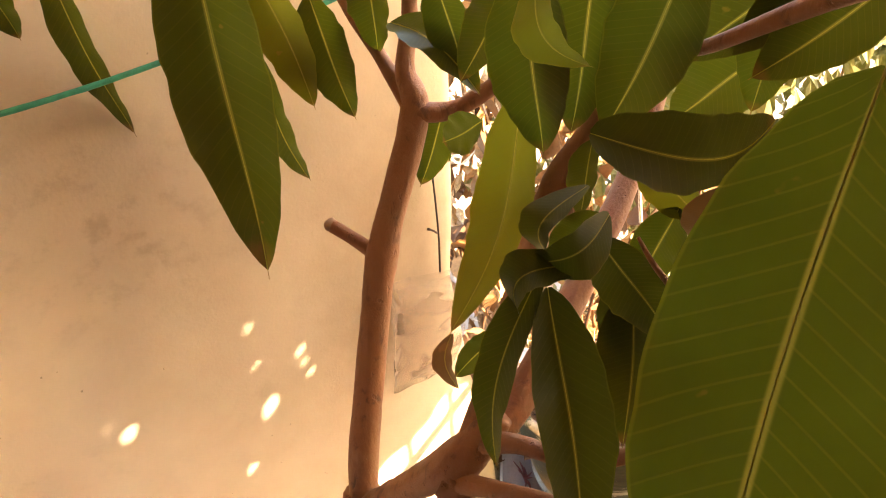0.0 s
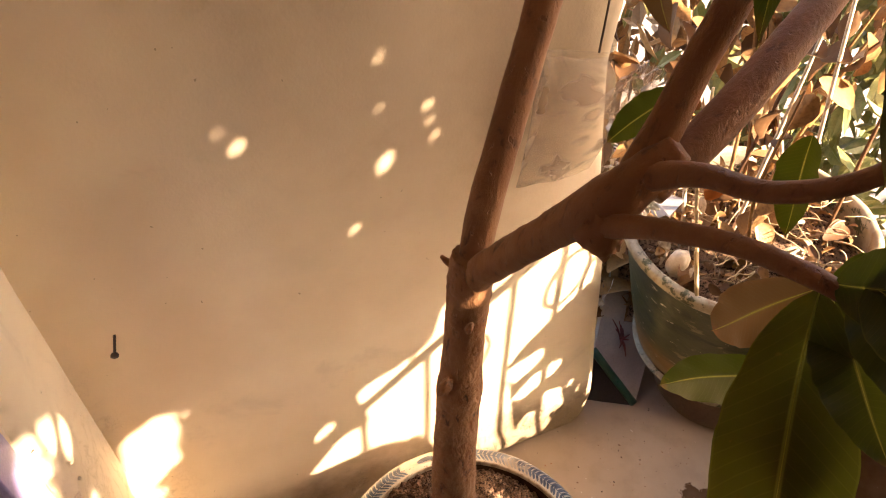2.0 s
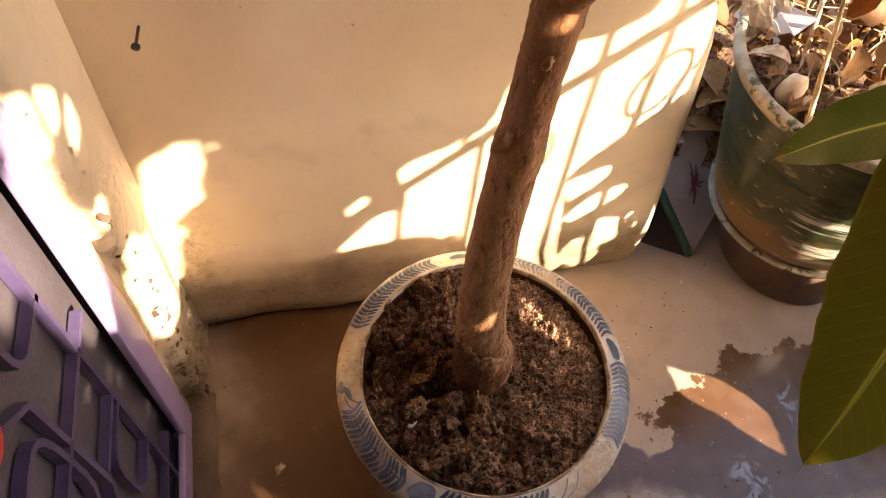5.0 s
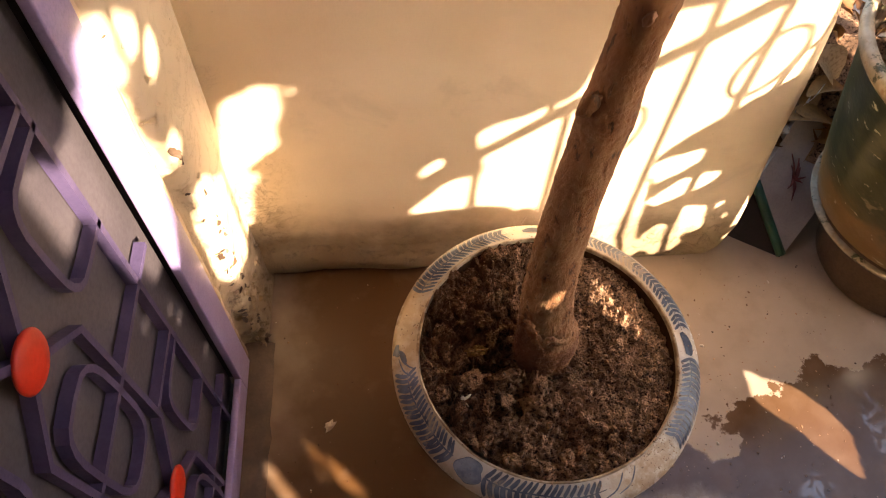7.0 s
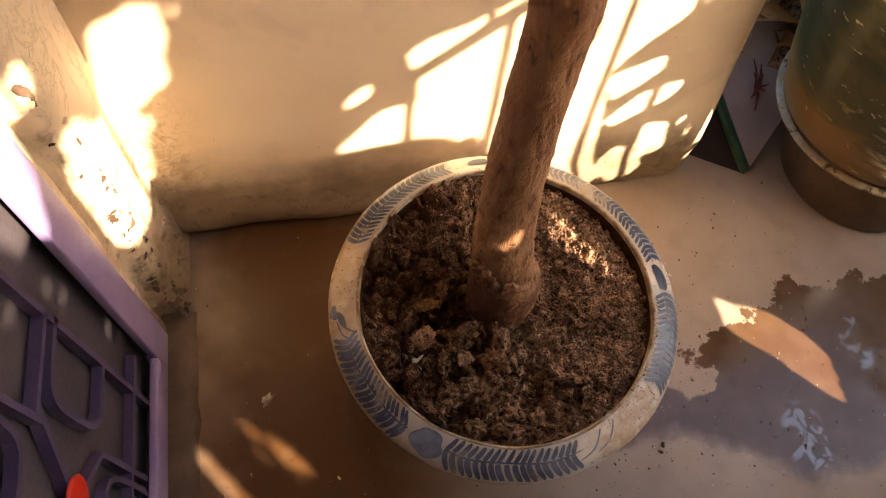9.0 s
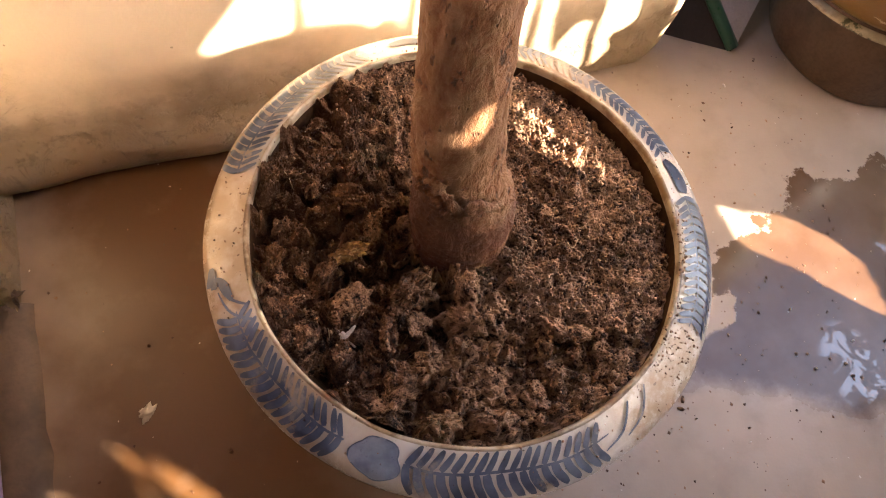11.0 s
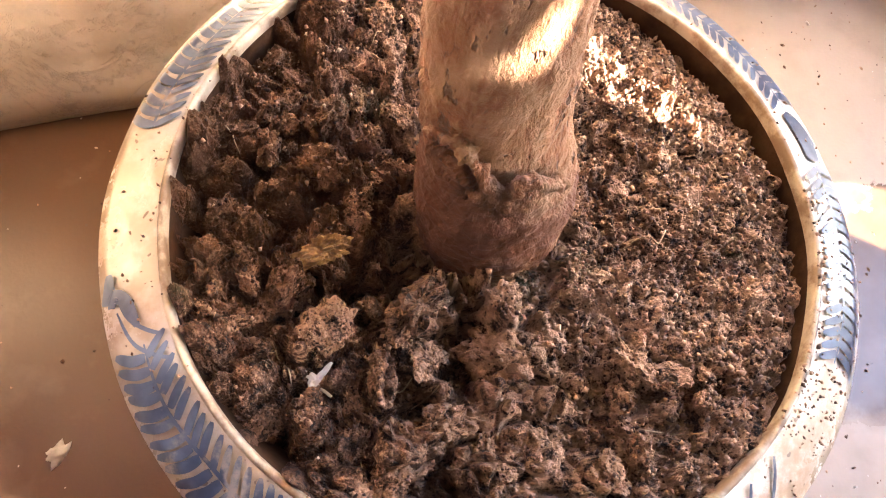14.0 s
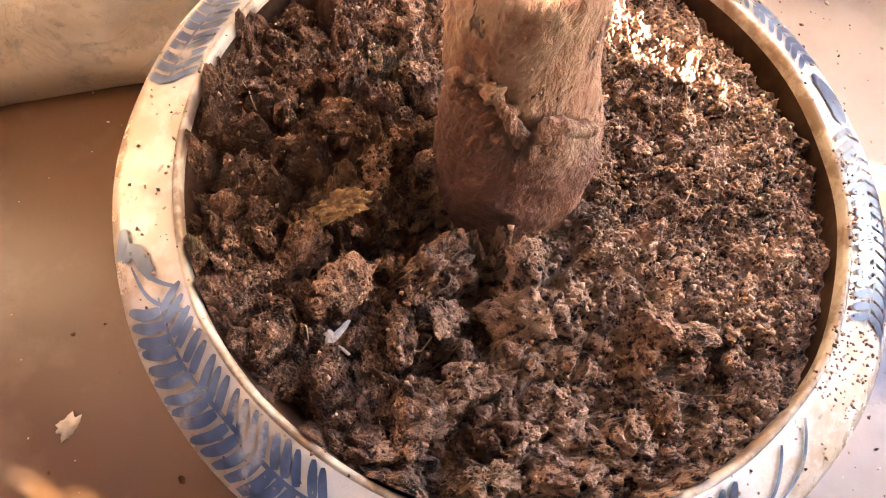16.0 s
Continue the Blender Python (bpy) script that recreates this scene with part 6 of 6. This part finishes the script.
def cord():
    bm = bmesh.new()
    tube(bm, [(-0.02, -0.006, 1.185, 0.0024), (0.12, -0.02, 1.174, 0.0024), (0.27, -0.03, 1.176, 0.0024), (0.40, -0.03, 1.185, 0.0024), (0.53, -0.03, 1.198, 0.0024), (0.68, -0.005, 1.225, 0.0024)], 60, 8, 0.12, scale=200.0)
    tagged(link("green_cord", bm, M_ROPE), "thin green plastic cord tied along the wall", "cord")
    bm = bmesh.new()
    lathe(bm, [(0.0003, 0.0), (0.0016, 0.0), (0.0016, 0.02), (0.0042, 0.0205), (0.0045, 0.022), (0.0003, 0.0225)], (0, 0, 0), 12)
    for v in bm.verts:
        v.co = Vector((0.064 + v.co.x - 0.1 * v.co.z, -v.co.z * 1.35, 0.592 + v.co.y))
    tagged(link("nail", bm, M_IRON), "rusty iron nail in the plaster wall", "nail")


def shrub(at, high, wide, count, seed, mt, label):
    rng = random.Random(seed)
    s = thing("shrub", at, label, "shrub", "shrubs in the sun")
    for i in range(7):
        d = Vector((rng.uniform(-1, 1) * wide, rng.uniform(-1, 1) * wide, high * rng.uniform(0.7, 1.0)))
        bm = bmesh.new()
        c = Vector(at)
        tube(bm, [(*c, 0.008), (*(c + d * 0.5 + Vector((0.03, 0.02, 0.05))), 0.005), (*(c + d), 0.002)], 12, 6, 0.1)
        under(s, part("stem", bm, M_TWIG))
    verts, faces = [], []
    for i in range(count):
        h = rng.uniform(0.08, 1.0)
        c = Vector(at) + Vector((rng.gauss(0, 0.5) * wide, rng.gauss(0, 0.5) * wide, high * h))
        size = rng.uniform(0.015, 0.04)
        turn = Euler((rng.uniform(0, 6.3), rng.uniform(0, 6.3), rng.uniform(0, 6.3))).to_matrix()
        k = len(verts)
        for q in ((-1.2, 0, 0), (-0.3, 0.45, 0.1), (0.5, 0.35, 0.1), (1.3, 0, -0.1), (0.5, -0.35, 0.1), (-0.3, -0.45, 0.1)):
            verts.append(turn @ (Vector(q) * size) + c)
        faces += [(k, k + 1, k + 2, k + 3), (k, k + 3, k + 4, k + 5)]
    me = bpy.data.meshes.new("foliage")
    me.from_pydata(verts, [], faces)
    me.materials.append(mt)
    under(s, tagged(new("foliage", me), kind="stuff"))


planter()
litter()
offcut()
plastic_bag()
cord()
shrub((1.45, 0.35, 0.0), 1.1, 0.30, 1500, 21, M_SHRUB, "sunlit leafy shrub behind the planter")
shrub((1.15, 0.55, 0.0), 1.2, 0.25, 900, 22, M_DRY, "half dry bush of pale leaves in the sun")
shrub((1.75, 0.05, 0.0), 1.0, 0.30, 1400, 23, M_SHRUB, "leafy green bush in full sun")


# ---- crumbs and chips on the floor ----
def small_things():
    rng = random.Random(5)
    bm = bmesh.new()
    blob(bm, (0.108, -0.266, 0.0018), (0.0075, 0.0058, 0.0022), 4, 3, 1.0, 1.5)
    tagged(link("plaster_crumb", bm, M_ROOT), "pale crumb of plaster on the cement floor", "crumb", "crumbs on the floor")
    bm = bmesh.new()
    zf = soil_height(0.289 - PC.x, -0.310 - PC.y) + 0.006
    for row in (((0.283, -0.3015, 0.0008), (0.2885, -0.3065, 0.0022), (0.2890, -0.3110, 0.0024)), ((0.2985, -0.3020, 0.0006), (0.2935, -0.3062, 0.0018), (0.2890, -0.3095, 0.0022)),
                ((0.2890, -0.3085, 0.0026), (0.2858, -0.3130, 0.0016), (0.2830, -0.3165, 0.0005)), ((0.2890, -0.3085, 0.0026), (0.2890, -0.3140, 0.0014), (0.2872, -0.3185, 0.0005)),
                ((0.2895, -0.3085, 0.0026), (0.2920, -0.3130, 0.0016), (0.2945, -0.3172, 0.0005))):
        tube(bm, [(x, y, zf - 0.35 * abs(y + 0.309), r) for x, y, r in row], 8, 6, 0.35, scale=260.0)
    tagged(link("root_flake", bm, M_ROOT, smooth=False), "pale ragged flake of dry root on the soil", "root")
    for i in range(130):
        x, y = rng.uniform(0.02, 1.1), rng.uniform(-0.60, -0.02)
        if math.hypot(x - PC.x, y - PC.y) < 0.15 or math.hypot(x - QC.x, y - QC.y) < 0.15:
            continue
        s = rng.choice((0.0009, 0.0012, 0.0016, 0.0022, 0.003))
        bm = bmesh.new()
        blob(bm, (x, y, s * 0.5), (s * 1.4, s, s * 0.6), i + 3, 1, 0.4)
        tagged(link("grit", bm, M_SOIL if i % 3 else M_ROOT), "small crumb on the cement floor", "crumb", "crumbs on the floor")


small_things()


def floor_grit():
    """Crumbs of soil and sand strewn over the floor round the pot."""
    rng = random.Random(31)
    verts, faces = [], []
    for i in range(900):
        a = rng.choice((rng.uniform(-1.3, 0.6), rng.uniform(-1.3, 0.6), rng.uniform(0, 6.28)))
        r = 0.15 + 0.42 * rng.random() ** 1.3
        x, y = PC.x + r * math.cos(a), PC.y + r * math.sin(a)
        if x < 0.03 or y > -0.03:
            continue
        s = rng.choice((0.0006, 0.0007, 0.0008, 0.0010, 0.0013, 0.0018))
        k = len(verts)
        for q in ((1, 0, 0), (-0.9, 0.2, 0), (0, 1, 0.1), (0, -1.1, 0), (0.1, 0, 0.8)):
            verts.append((x + q[0] * s * rng.uniform(0.6, 1.4), y + q[1] * s * rng.uniform(0.6, 1.4), 0.0004 + q[2] * s))
        faces.extend([(k, k + 2, k + 4), (k + 2, k + 1, k + 4), (k + 1, k + 3, k + 4), (k + 3, k, k + 4)])
    me = bpy.data.meshes.new("floor_grit")
    me.from_pydata(verts, [], faces)
    me.materials.append(M_CRUMB)
    tagged(new("floor_grit", me), "scattered brown soil crumbs on the floor", "grit", kind="stuff")


floor_grit()
